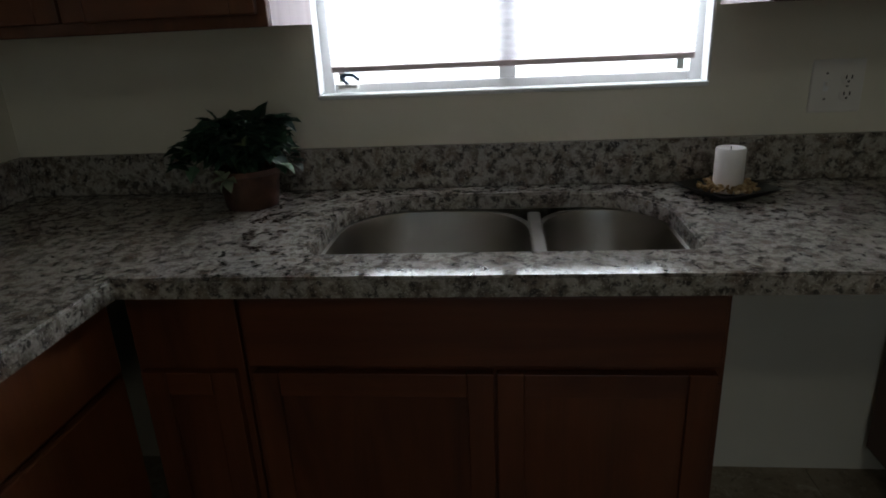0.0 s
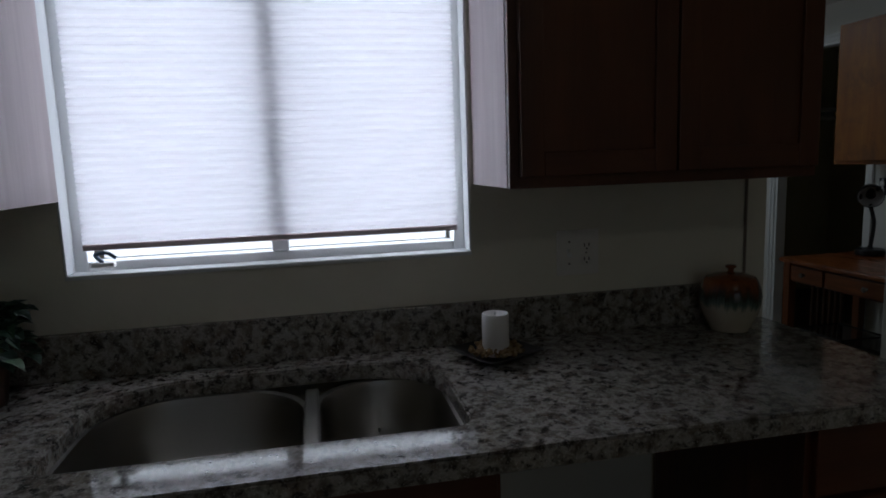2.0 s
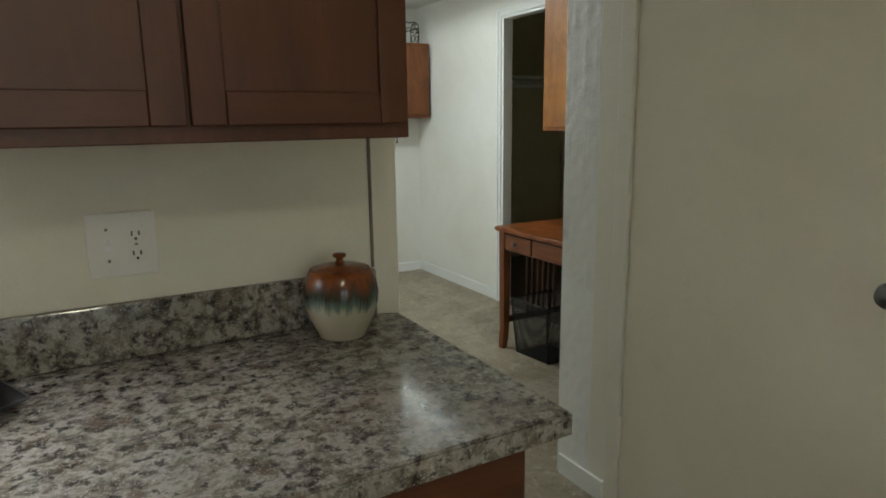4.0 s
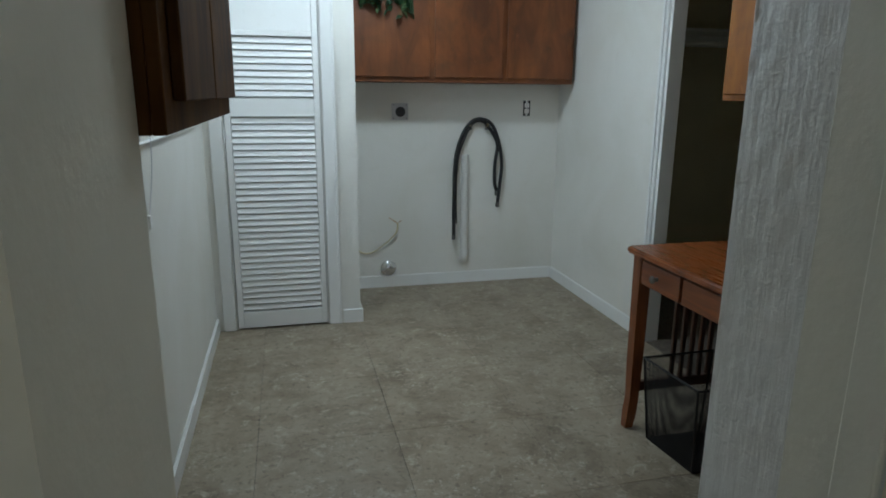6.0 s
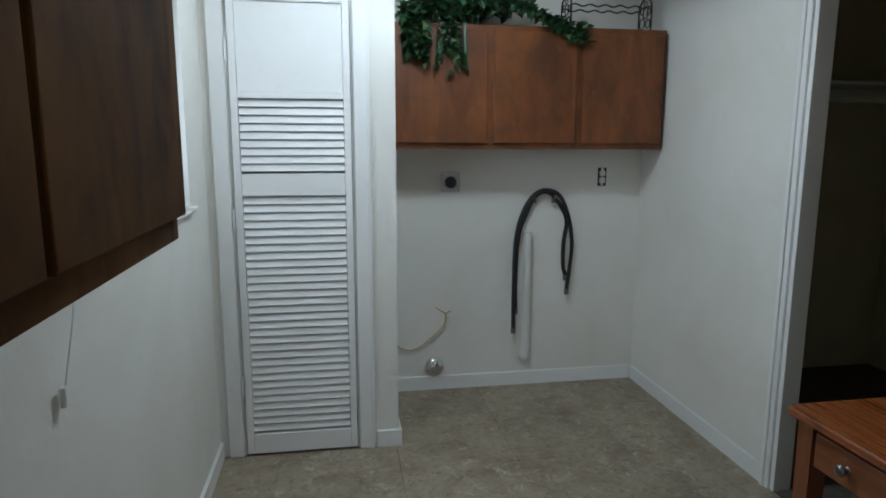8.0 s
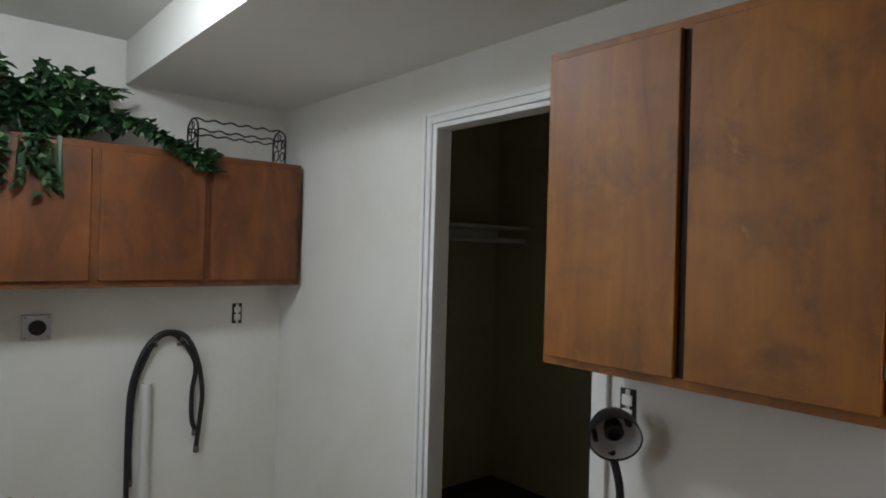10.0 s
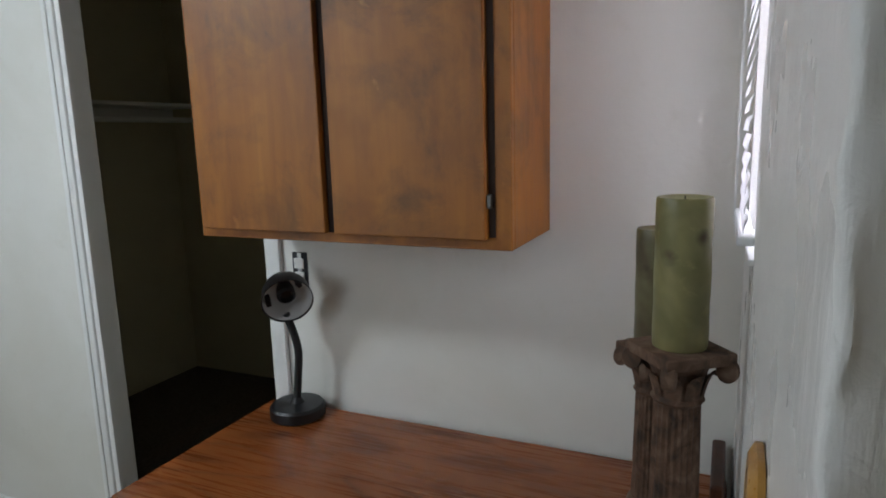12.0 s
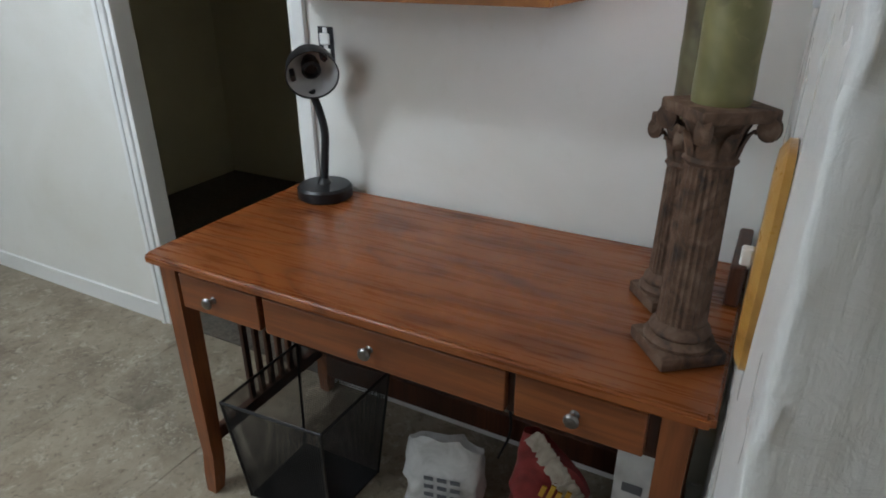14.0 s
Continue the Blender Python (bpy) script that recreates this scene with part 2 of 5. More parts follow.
def ceramic():
    """Brown glaze running down over a cream body."""
    m = material("drip_glazed_ceramic", (0.5, 0.45, 0.36), 0.14)
    n = Net(m)
    sep = n.t.nodes.new("ShaderNodeSeparateXYZ")
    n.link(n.co, sep.inputs[0])
    drip = n.noise(1.0, 3, n.scaled(70, 70, 5))
    add = n.t.nodes.new("ShaderNodeMath")
    add.operation = "MULTIPLY_ADD"
    n.link(drip, add.inputs[0])
    add.inputs[1].default_value = 0.07
    n.link(sep.outputs["Z"], add.inputs[2])
    rng = n.t.nodes.new("ShaderNodeMapRange")
    rng.inputs["From Min"].default_value, rng.inputs["From Max"].default_value = 0.04, 0.22
    n.link(add.outputs[0], rng.inputs["Value"])
    n.colour(n.ramp(rng.outputs[0], (0.0, (0.5, 0.44, 0.33)), (0.36, (0.47, 0.43, 0.34)), (0.46, (0.13, 0.18, 0.15)), (0.58, (0.035, 0.035, 0.024)), (0.7, (0.11, 0.032, 0.01)), (0.8, (0.24, 0.062, 0.014))))
    return m


def mottled(name, a, b, c, scale, rough):
    m = material(name, b, rough)
    n = Net(m)
    n.colour(n.ramp(n.noise(scale, 6, warp=0.8), (0.32, a), (0.5, b), (0.7, c)))
    n.roughness(n.noise(scale * 3, 3), rough - 0.1, rough + 0.12)
    n.bump(n.noise(scale * 7, 4), 0.4, 0.003)
    return m


def spotted_wax(name, low, high, spot):
    """Cloudy wax with a few dark soaked spots and small rings."""
    m = material(name, high, 0.4)
    n = Net(m)
    c = n.ramp(n.noise(9, 3, warp=0.3), (0.38, low), (0.62, high))
    dots = n.ramp(n.voronoi(15), (0.06, grey(0.9)), (0.24, grey(0)))
    gate = n.ramp(n.noise(13, 2), (0.42, grey(0)), (0.52, grey(1)))
    c = n.mix(n.mix(1.0, dots, gate, "MULTIPLY"), c, spot)
    bloom = n.ramp(n.noise(30, 5, warp=0.5), (0.6, grey(0)), (0.75, grey(0.35)))
    n.colour(n.mix(bloom, c, tuple(min(1.0, v * 1.7) for v in high)))
    n.roughness(n.noise(25, 3), 0.28, 0.5)
    n.bump(n.noise(40, 4), 0.25, 0.002)
    m.node_tree.nodes["Principled BSDF"].inputs["Subsurface Weight"].default_value = 0.15
    m.node_tree.nodes["Principled BSDF"].inputs["Subsurface Radius"].default_value = (0.01, 0.008, 0.004)
    return m


GRANITE, TILE, STEEL, SHADE = granite(), vinyl_tile(), brushed_steel(), shade_fabric()
IVY = leaf_material("ivy_leaf", (0.012, 0.035, 0.016), (0.03, 0.085, 0.03))
BOUQUET = leaf_material("dark_leaf", (0.01, 0.028, 0.018), (0.03, 0.07, 0.04))
CERAMIC = ceramic()
RUSTIC = mottled("rusted_plaster", (0.028, 0.016, 0.01), (0.105, 0.055, 0.03), (0.18, 0.115, 0.075), 26, 0.75)
WAX_GREEN = spotted_wax("mottled_green_wax", (0.15, 0.135, 0.05), (0.26, 0.235, 0.1), (0.055, 0.028, 0.01))
WAX_BROWN = spotted_wax("brown_green_wax", (0.085, 0.062, 0.028), (0.17, 0.15, 0.07), (0.035, 0.02, 0.008))
CARPET = mottled("dark_carpet", (0.06, 0.05, 0.038), (0.1, 0.082, 0.063), (0.14, 0.115, 0.09), 60, 0.95)
TERRACOTTA = mottled("brown_clay", (0.045, 0.022, 0.014), (0.08, 0.036, 0.021), (0.11, 0.05, 0.03), 18, 0.7)
POTPOURRI = mottled("dried_petals", (0.13, 0.07, 0.035), (0.33, 0.22, 0.1), (0.5, 0.4, 0.26), 55, 0.8)
BAG_WHITE = mottled("crumpled_white_bag", (0.42, 0.41, 0.39), (0.6, 0.59, 0.57), (0.7, 0.69, 0.67), 12, 0.45)
BAG_RED = mottled("red_printed_bag", (0.16, 0.02, 0.02), (0.27, 0.03, 0.03), (0.34, 0.05, 0.04), 12, 0.4)
PAPER = mottled("torn_paper", (0.42, 0.36, 0.28), (0.58, 0.51, 0.42), (0.68, 0.62, 0.53), 25, 0.8)
GROUND = mottled("dry_ground", (0.16, 0.14, 0.1), (0.25, 0.22, 0.16), (0.32, 0.29, 0.22), 2, 0.9)
PRINT_GREY = material("grey_print", (0.12, 0.12, 0.13), 0.6)
PRINT_GOLD = material("gold_print", (0.6, 0.33, 0.03), 0.5)
GLASS = material("window_glass", (1, 1, 1), 0.0)
GLASS.node_tree.nodes["Principled BSDF"].inputs["Transmission Weight"].default_value = 1.0
MESH = material("black_wire_mesh", (0.016, 0.016, 0.017), 0.45, 0.4)


# ---- building helpers ----
BASE = {}


def box(bm, x0, x1, y0, y1, z0, z1, bevel=0.0):
    made = bmesh.ops.create_cube(bm, size=1.0, matrix=Matrix.Translation(((x0 + x1) / 2, (y0 + y1) / 2, (z0 + z1) / 2)) @ Matrix.Diagonal((abs(x1 - x0), abs(y1 - y0), abs(z1 - z0), 1)))
    if bevel:
        edges = {e for v in made["verts"] for e in v.link_edges}
        bmesh.ops.bevel(bm, geom=list(edges), offset=bevel, segments=2, affect="EDGES", profile=0.5)
    return bm


def smooth_flat(me, angle=0.6):
    for p in me.polygons:
        p.use_smooth = True
    me.set_sharp_from_angle(angle=angle)


def thing(name, place, label, category, group="", kind=""):
    ob = new(name)
    ob.location = place
    BASE[ob.name] = Vector(place)
    return tagged(ob, label, category, group, kind)


def part(name, bm, mat, parent=None, label="", smooth=False, angle=0.6):
    """Links a bmesh, drawn in world places, as one mesh under a thing or part, or at top level."""
    bmesh.ops.recalc_face_normals(bm, faces=bm.faces[:])
    base = BASE[parent.name] if parent else Vector((sum((v.co.x for v in bm.verts), 0.0) / len(bm.verts), sum((v.co.y for v in bm.verts), 0.0) / len(bm.verts), min(v.co.z for v in bm.verts)))
    bmesh.ops.translate(bm, verts=bm.verts[:], vec=-base)
    me = bpy.data.meshes.new(name)
    bm.to_mesh(me)
    bm.free()
    me.materials.append(mat)
    if smooth:
        smooth_flat(me, angle)
    ob = new(name, me)
    if parent:
        ob.parent = parent
    else:
        ob.location = base
    BASE[ob.name] = base
    return tagged(ob, label)


def slab(name, dims, mat, parent=None, bevel=0.002, label=""):
    return part(name, box(bmesh.new(), *dims, bevel), mat, parent, label, bevel > 0, 0.3)


def structure(name, boxes, mat, label, category, bevel=0.0):
    bm = bmesh.new()
    for b in boxes:
        box(bm, *b, bevel)
    return tagged(part(name, bm, mat), label, category, kind="structure")


def turned(bm, profile, centre, n=24, axis=None, flute=0, depth=0.0, caps=True):
    """A lathe: profile of (radius, height) about an upright axis at centre, or along the given matrix."""
    m = axis if axis is not None else Matrix.Translation(centre)
    rings = []
    for r, z in profile:
        ring = []
        for k in range(n):
            a = 2 * math.pi * k / n
            rr = r - (depth if flute and k % 2 else 0.0)
            ring.append(bm.verts.new(m @ Vector((rr * math.cos(a), rr * math.sin(a), z))))
        rings.append(ring)
    for a, b in zip(rings, rings[1:]):
        for k in range(n):
            bm.faces.new((a[k], a[(k + 1) % n], b[(k + 1) % n], b[k]))
    if caps:
        bm.faces.new(rings[0][::-1])
        bm.faces.new(rings[-1])
    return bm


def tube(bm, points, r, n=8, closed=False):
    """A round wire along points."""
    pts = [Vector(p) for p in points]
    rings = []
    for i, p in enumerate(pts):
        a = pts[i - 1] if i or closed else p
        b = pts[(i + 1) % len(pts)] if i < len(pts) - 1 or closed else p
        d = (b - a).normalized()
        u = d.orthogonal().normalized() if i == 0 else (u - d * u.dot(d)).normalized()
        v = d.cross(u)
        rings.append([bm.verts.new(p + r * (math.cos(2 * math.pi * k / n) * u + math.sin(2 * math.pi * k / n) * v)) for k in range(n)])
    for a, b in zip(rings, rings[1:] + (rings[:1] if closed else [])):
        for k in range(n):
            bm.faces.new((a[k], a[(k + 1) % n], b[(k + 1) % n], b[k]))
    if not closed:
        bm.faces.new(rings[0][::-1])
        bm.faces.new(rings[-1])
    return bm


def spline(points, steps=8):
    """Points along a smooth curve through the given ones."""
    p = [Vector(q) for q in points]
    p = [2 * p[0] - p[1]] + p + [2 * p[-1] - p[-2]]
    out = []
    for a, b, c, d in zip(p, p[1:], p[2:], p[3:]):
        for k in range(steps):
            t = k / steps
            out.append(0.5 * ((2 * b) + (c - a) * t + (2 * a - 5 * b + 4 * c - d) * t * t + (3 * b - a - 3 * c + d) * t ** 3))
    return out + [p[-2]]


def outline(x0, x1, y0, y1, front, back, n=8):
    """A rounded rectangle, counter-clockwise, with its own radius at the front and the back corners."""
    pts = []
    for cx, cy, r, a0 in ((x1 - back, y1 - back, back, 0), (x0 + back, y1 - back, back, 90), (x0 + front, y0 + front, front, 180), (x1 - front, y0 + front, front, 270)):
        for k in range(n + 1):
            a = radians(a0 + 90 * k / n)
            pts.append((cx + r * math.cos(a), cy + r * math.sin(a)))
    return pts


# ---- structure ----
TOP = 2.52
XL, XR = -1.32, 2.335
structure("wall_kitchen_window", [(XL - 0.12, -0.436, 1.8, 1.95, 0, TOP), (0.566, 1.463, 1.8, 1.95, 0, TOP), (-0.436, 0.566, 1.8, 1.95, 0, 1.15), (-0.436, 0.566, 1.8, 1.95, 2.12, TOP), (1.07, 1.463, 1.95, 2.228, 0, TOP)], WALL_CREAM, "cream painted kitchen wall round the window", "wall")
structure("wall_kitchen_left", [(XL - 0.12, XL, -2.72, 1.8, 0, TOP)], WALL_CREAM, "cream painted kitchen wall behind the counter", "wall")
# Unseen rear wall; its wide opening is added to let fill light in.
structure("wall_kitchen_rear", [(XL - 0.12, -0.5, -2.84, -2.72, 0, TOP), (1.3, 2.44, -2.84, -2.72, 0, TOP), (-0.5, 1.3, -2.84, -2.72, 2.1, TOP)], WALL_CREAM, "unseen cream wall with an opening added for fill light", "wall")
structure("wall_kitchen_right", [(XR, 2.44, -2.72, 1.04, 0, TOP), (XR, 2.44, 1.9, 2.04, 0, TOP), (XR, 2.44, 1.04, 1.9, 2.05, TOP)], WALL_CREAM, "cream painted wall with a closed door", "wall")
structure("wall_desk_window", [(3.4, 3.514, 2.04, 2.216, 0, TOP), (3.08, 3.4, 2.04, 2.216, 0, 1.32), (3.08, 3.4, 2.04, 2.216, 2.15, TOP)], WALL_ROUGH, "white wall with thick brushed paint", "wall")


def rough_corner():
    """The free wall end: thick streaky paint on its face, a worn rounded corner and trowelled lumps on its end."""
    face = 2.216
    run = [(3.079 - 0.022 * k, face, 0) for k in range(34)] + [(XR + 0.007 - 0.007 * math.sin(a), face - 0.007 + 0.007 * math.cos(a), 1) for a in (0.3, 0.7, 1.1, 1.4)]
    run += [(XR, face - 0.009 - 0.008 * k, 2) for k in range(20)]
    bm = bmesh.new()
    rows = []
    for i in range(211):
        z = TOP * i / 210
        row = []
        for x, y, zone in run:
            if zone == 0:
                d = 0.0026 * noise.noise(Vector((x * 45, 3, z * 7))) + 0.0018 * noise.noise(Vector((x * 9, 1, z * 4)))
                row.append(bm.verts.new((x, y + d, z)))
            elif zone == 1:
                d = 0.003 * noise.noise(Vector((7, y * 20, z * 40))) + 0.0025 * noise.noise(Vector((2, y * 8, z * 7)))
                row.append(bm.verts.new((x + d, y + d, z)))
            else:
                d = 0.0022 * noise.noise(Vector((5, y * 30, z * 24))) - 0.004 * max(0.0, 0.16 - abs(noise.noise(Vector((9, y * 12 + z * 7, z * 19)))))
                row.append(bm.verts.new((x + d, y, z)))
        row.append(bm.verts.new((XR, 2.0405, z)))
        row.append(bm.verts.new((3.079, 2.0405, z)))
        rows.append(row)
    n = len(rows[0])
    for a, b in zip(rows, rows[1:]):
        for k in range(n):
            bm.faces.new((a[k], a[(k + 1) % n], b[(k + 1) % n], b[k]))
    bm.faces.new(rows[0][::-1])
    bm.faces.new(rows[-1])
    tagged(part("wall_corner", bm, WALL_ROUGH, smooth=True, angle=0.9), "white wall end with a worn rounded corner", "wall", kind="structure")


rough_corner()
structure("wall_laundry_window", [(1.07, 1.22, 2.228, 3.42, 0, TOP), (1.07, 1.22, 4.6, 5.58, 0, TOP), (1.07, 1.22, 3.42, 4.6, 0, 1.18), (1.07, 1.22, 3.42, 4.6, 2.12, TOP)], WALL, "white painted laundry wall below a window", "wall")
structure("wall_laundry_back", [(1.07, 3.59, 5.58, 5.7, 0, TOP)], WALL, "white painted wall with laundry connections", "wall")
structure("wall_utility_closet", [(1.22, 1.325, 4.92, 5.02, 0, TOP), (1.84, 2.025, 4.92, 5.02, 0, TOP), (1.325, 1.84, 4.92, 5.02, 2.085, TOP), (1.93, 2.025, 5.02, 5.58, 0, TOP)], WALL, "white painted closet wall round a louvred door", "wall")
structure("wall_laundry_right", [(3.515, 3.59, 2.04, 3.48, 0, TOP), (3.515, 3.59, 4.28, 5.58, 0, TOP), (3.515, 3.59, 3.48, 4.28, 2.076, TOP)], WALL, "white painted wall behind the desk", "wall")
structure("wall_closet", [(3.59, 5.27, 5.55, 5.67, 0, TOP), (5.15, 5.27, 2.9, 5.55, 0, TOP), (3.59, 5.27, 2.78, 2.9, 0, TOP)], WALL_TAN, "plain tan closet walls", "wall")
structure("ceiling", [(XL - 0.12, 5.27, -2.84, 5.7, TOP, TOP + 0.1)], CEILING, "plain white painted ceiling", "ceiling")
structure("soffit", [(2.71, 3.514, 2.222, 5.578, 2.315, TOP - 0.002)], CEILING, "dropped white soffit along the ceiling", "soffit")
structure("ground", [(-400, 400, -400, 400, -0.4, -0.3)], GROUND, "bare ground outside the house", "ground")
FLOOR = structure("floor", [(XL - 0.12, 3.59, -2.84, 5.7, -0.12, -0.004)], GAP_DARK, "mottled tan vinyl tile floor", "floor")
structure("closet_floor", [(3.59, 5.27, 2.78, 5.67, -0.12, 0.0)], CARPET, "dark carpet on the closet floor", "carpet")
structure("doorway_floor", [(3.515, 3.59, 3.48, 4.28, -0.003, 0.003)], CARPET, "dark threshold strip of the closet", "threshold")


def skirting(name, x0, x1, y0, y1):
    bm = box(bmesh.new(), x0, x1, y0, y1, 0, 0.085)
    top = [e for e in bm.edges if all(v.co.z > 0.08 for v in e.verts)]
    bmesh.ops.bevel(bm, geom=top, offset=0.006, segments=3, affect="EDGES")
    tagged(part(name, bm, TRIM, smooth=True), "white painted skirting board along the wall", "skirting", kind="structure")


skirting("baseboard_1", 1.22, 1.233, 2.229, 4.905)
skirting("baseboard_2", 2.026, 3.5, 5.567, 5.58)
skirting("baseboard_3", 3.502, 3.515, 4.326, 5.566)
skirting("baseboard_4", 1.925, 2.04, 4.907, 4.92)
skirting("baseboard_5", 3.502, 3.515, 2.222, 3.43)
skirting("baseboard_6", 2.322, 2.335, 1.95, 2.19)
skirting("baseboard_7", 2.026, 2.039, 4.921, 5.566)


# ---- openings ----
def framed(name, first, pieces, label, category, mat=None):
    t = thing(name, first, label, category, kind="structure")
    for n, b in pieces:
        slab(n, b, mat or TRIM, t, 0.003)
    return t


framed("door_frame_1", (3.5, 3.87, 0), [("jamb", (3.507, 3.586, 4.256, 4.279, 0, 2.075)), ("jamb", (3.507, 3.586, 3.481, 3.5, 0, 2.075)), ("head", (3.507, 3.586, 3.501, 4.255, 2.056, 2.075)),
       ("casing", (3.498, 3.514, 4.28, 4.326, 0, 2.122)), ("casing", (3.498, 3.514, 3.44, 3.479, 0, 2.122)), ("casing", (3.498, 3.514, 3.48, 4.279, 2.076, 2.122)),
       ("casing_edge", (3.49, 3.4975, 4.304, 4.324, 0, 2.122)), ("casing_edge", (3.49, 3.4975, 3.45, 4.303, 2.102, 2.122))],
       "white wooden frame of the open closet doorway", "door frame")
framed("door_frame_2", (1.58, 4.91, 0), [("casing", (1.255, 1.32, 4.905, 4.919, 0, 2.15)), ("casing", (1.845, 1.915, 4.905, 4.919, 0, 2.15)), ("casing", (1.321, 1.844, 4.905, 4.919, 2.086, 2.15)),
       ("casing_edge", (1.9, 1.914, 4.899, 4.904, 0, 2.15)), ("jamb", (1.326, 1.331, 4.921, 5.02, 0, 2.085)), ("jamb", (1.835, 1.839, 4.921, 5.02, 0, 2.085))],
       "white wooden frame of the louvred closet door", "door frame")
framed("door_frame_3", (2.28, 1.47, 0), [("casing", (2.321, 2.334, 1.885, 1.945, 0, 2.1)), ("casing", (2.321, 2.334, 0.99, 1.045, 0, 2.1)), ("casing", (2.321, 2.334, 1.046, 1.884, 2.045, 2.1))],
       "cream painted frame of the kitchen side door", "door frame", WALL_CREAM)

door = thing("door_1", (2.345, 1.47, 0), "closed flat cream painted door with a dark knob", "door", kind="structure")
slab("door_leaf", (2.33, 2.37, 1.05, 1.88, 0.01, 2.04), TAN_DOOR, door, 0.002)
kn = part("door_knob", turned(bmesh.new(), [(0.03, 0), (0.031, 0.006), (0.012, 0.012), (0.011, 0.03), (0.024, 0.038), (0.03, 0.052), (0.024, 0.066), (0.008, 0.07)], None, 24, Matrix.Translation((2.33, 1.09, 0.985)) @ Matrix.Rotation(radians(-90), 4, "Y")), PEWTER, door, "dark metal knob", True)
for z in (0.28, 1.05, 1.82):
    part("hinge", turned(bmesh.new(), [(0.006, 0), (0.006, 0.08)], (2.324, 1.882, z), 10), TAN_DOOR, door, "", True)

# louvred closet door
door = thing("door_2", (1.58, 4.93, 0), "white louvred closet door with a flat upper panel", "door", kind="structure")
X0, X1, Y0, Y1 = 1.335, 1.832, 4.908, 4.938
slab("stile", (X0, X0 + 0.03, Y0, Y1, 0.012, 2.07), TRIM, door)
slab("stile", (X1 - 0.03, X1, Y0, Y1, 0.012, 2.07), TRIM, door)
for z0, z1 in ((0.012, 0.105), (1.19, 1.285), (1.6, 1.625), (1.99, 2.062)):
    slab("rail", (X0 + 0.031, X1 - 0.031, Y0, Y1, z0, z1), TRIM, door)
slab("panel", (X0 + 0.031, X1 - 0.031, Y0 + 0.008, Y1 - 0.008, 1.626, 1.989), TRIM, door)
slat_mesh = None
for z0, z1 in ((0.112, 1.185), (1.292, 1.596)):
    count = round((z1 - z0) / 0.0345)
    for k in range(count):
        z = z0 + (k + 0.5) * (z1 - z0) / count
        if slat_mesh is None:
            bm = box(bmesh.new(), -0.217, 0.217, -0.0032, 0.0032, -0.0146, 0.0146)
            bmesh.ops.rotate(bm, verts=bm.verts[:], matrix=Matrix.Rotation(radians(-20), 3, "X"))
            slat_mesh = bpy.data.meshes.new("slat")
            bm.to_mesh(slat_mesh)
            bm.free()
            slat_mesh.materials.append(TRIM)
        s = new("slat", slat_mesh)
        s.parent, s.location = door, ((X0 + X1) / 2 - 1.58, (Y0 + Y1) / 2 - 4.93, z)
for z in (0.3, 1.05, 1.75):
    part("hinge", turned(bmesh.new(), [(0.006, 0), (0.006, 0.085)], (1.328, 4.9, z), 10), TRIM, door, "", True)


def window(name, x0, x1, z0, z1, m, label, mullion=True):
    """A vinyl window in its own plane: x across, y into the wall, placed by m."""
    t = thing(name, m.translation, label, "window", kind="structure")
    t.matrix_world = m
    BASE[t.name] = Vector((0, 0, 0))
    w = 0.035
    for n, b in (("window_frame", (x0, x0 + w, 0.06, 0.12, z0, z1)), ("window_frame", (x1 - w, x1, 0.06, 0.12, z0, z1)), ("window_frame", (x0 + w, x1 - w, 0.06, 0.12, z0, z0 + w)), ("window_frame", (x0 + w, x1 - w, 0.06, 0.12, z1 - w, z1))):
        slab(n, b, VINYL, t, 0.004)
    c = (x0 + x1) / 2
    if mullion:
        slab("meeting_stile", (c - 0.022, c + 0.022, 0.055, 0.115, z0 + w, z1 - w), VINYL, t, 0.004)
        spans = ((x0 + w, c - 0.022), (c + 0.022, x1 - w))
    else:
        spans = ((x0 + w, x1 - w),)
    for a, b in spans:
        g = slab("pane", (a, b, 0.088, 0.092, z0 + w, z1 - w), GLASS, t, 0)
        g.visible_shadow = False
    slab("window_sill", (x0 + 0.001, x1 - 0.001, -0.004, 0.06, z0 + 0.001, z0 + 0.012), VINYL, t, 0.003)
    return t


win = window("window_1", -0.436, 0.566, 1.15, 2.12, Matrix.Translation((0, 1.8, 0)), "white vinyl kitchen window behind a pleated shade")
slab("reveal", (-0.435, -0.43, 0.0, 0.06, 1.163, 2.118), VINYL, win, 0)
slab("reveal", (0.56, 0.565, 0.0, 0.06, 1.163, 2.118), VINYL, win, 0)
window("window_2", 3.42, 4.6, 1.18, 2.12, Matrix.Translation((1.22, 0, 0)) @ Matrix.Rotation(radians(90), 4, "Z"), "white laundry window with a lowered blind")
window("window_3", -3.4, -3.08, 1.32, 2.15, Matrix.Translation((0, 2.22, 0)) @ Matrix.Rotation(radians(180), 4, "Z"), "narrow white window beside the desk", False)

# pleated shade in the kitchen window
shade = thing("pleated_shade", (0.065, 1.835, 1.215), "white pleated cellular shade, lowered almost to the sill", "window shade")
bm = bmesh.new()
for side, dy in ((0, -0.008), (1, 0.008)):
    rows = []
    for k in range(89):
        z = 1.232 + k * 0.01
        y = 1.838 + dy * (1 if k % 2 else 0.15)
        rows.append((bm.verts.new((-0.40, y, z)), bm.verts.new((0.535, y, z))))
    for a, b in zip(rows, rows[1:]):
        bm.faces.new((a[0], a[1], b[1], b[0]))
part("fabric", bm, SHADE, shade)
slab("bottom_rail", (-0.40, 0.535, 1.828, 1.848, 1.216, 1.231), PALE_SIDE, shade, 0.003)
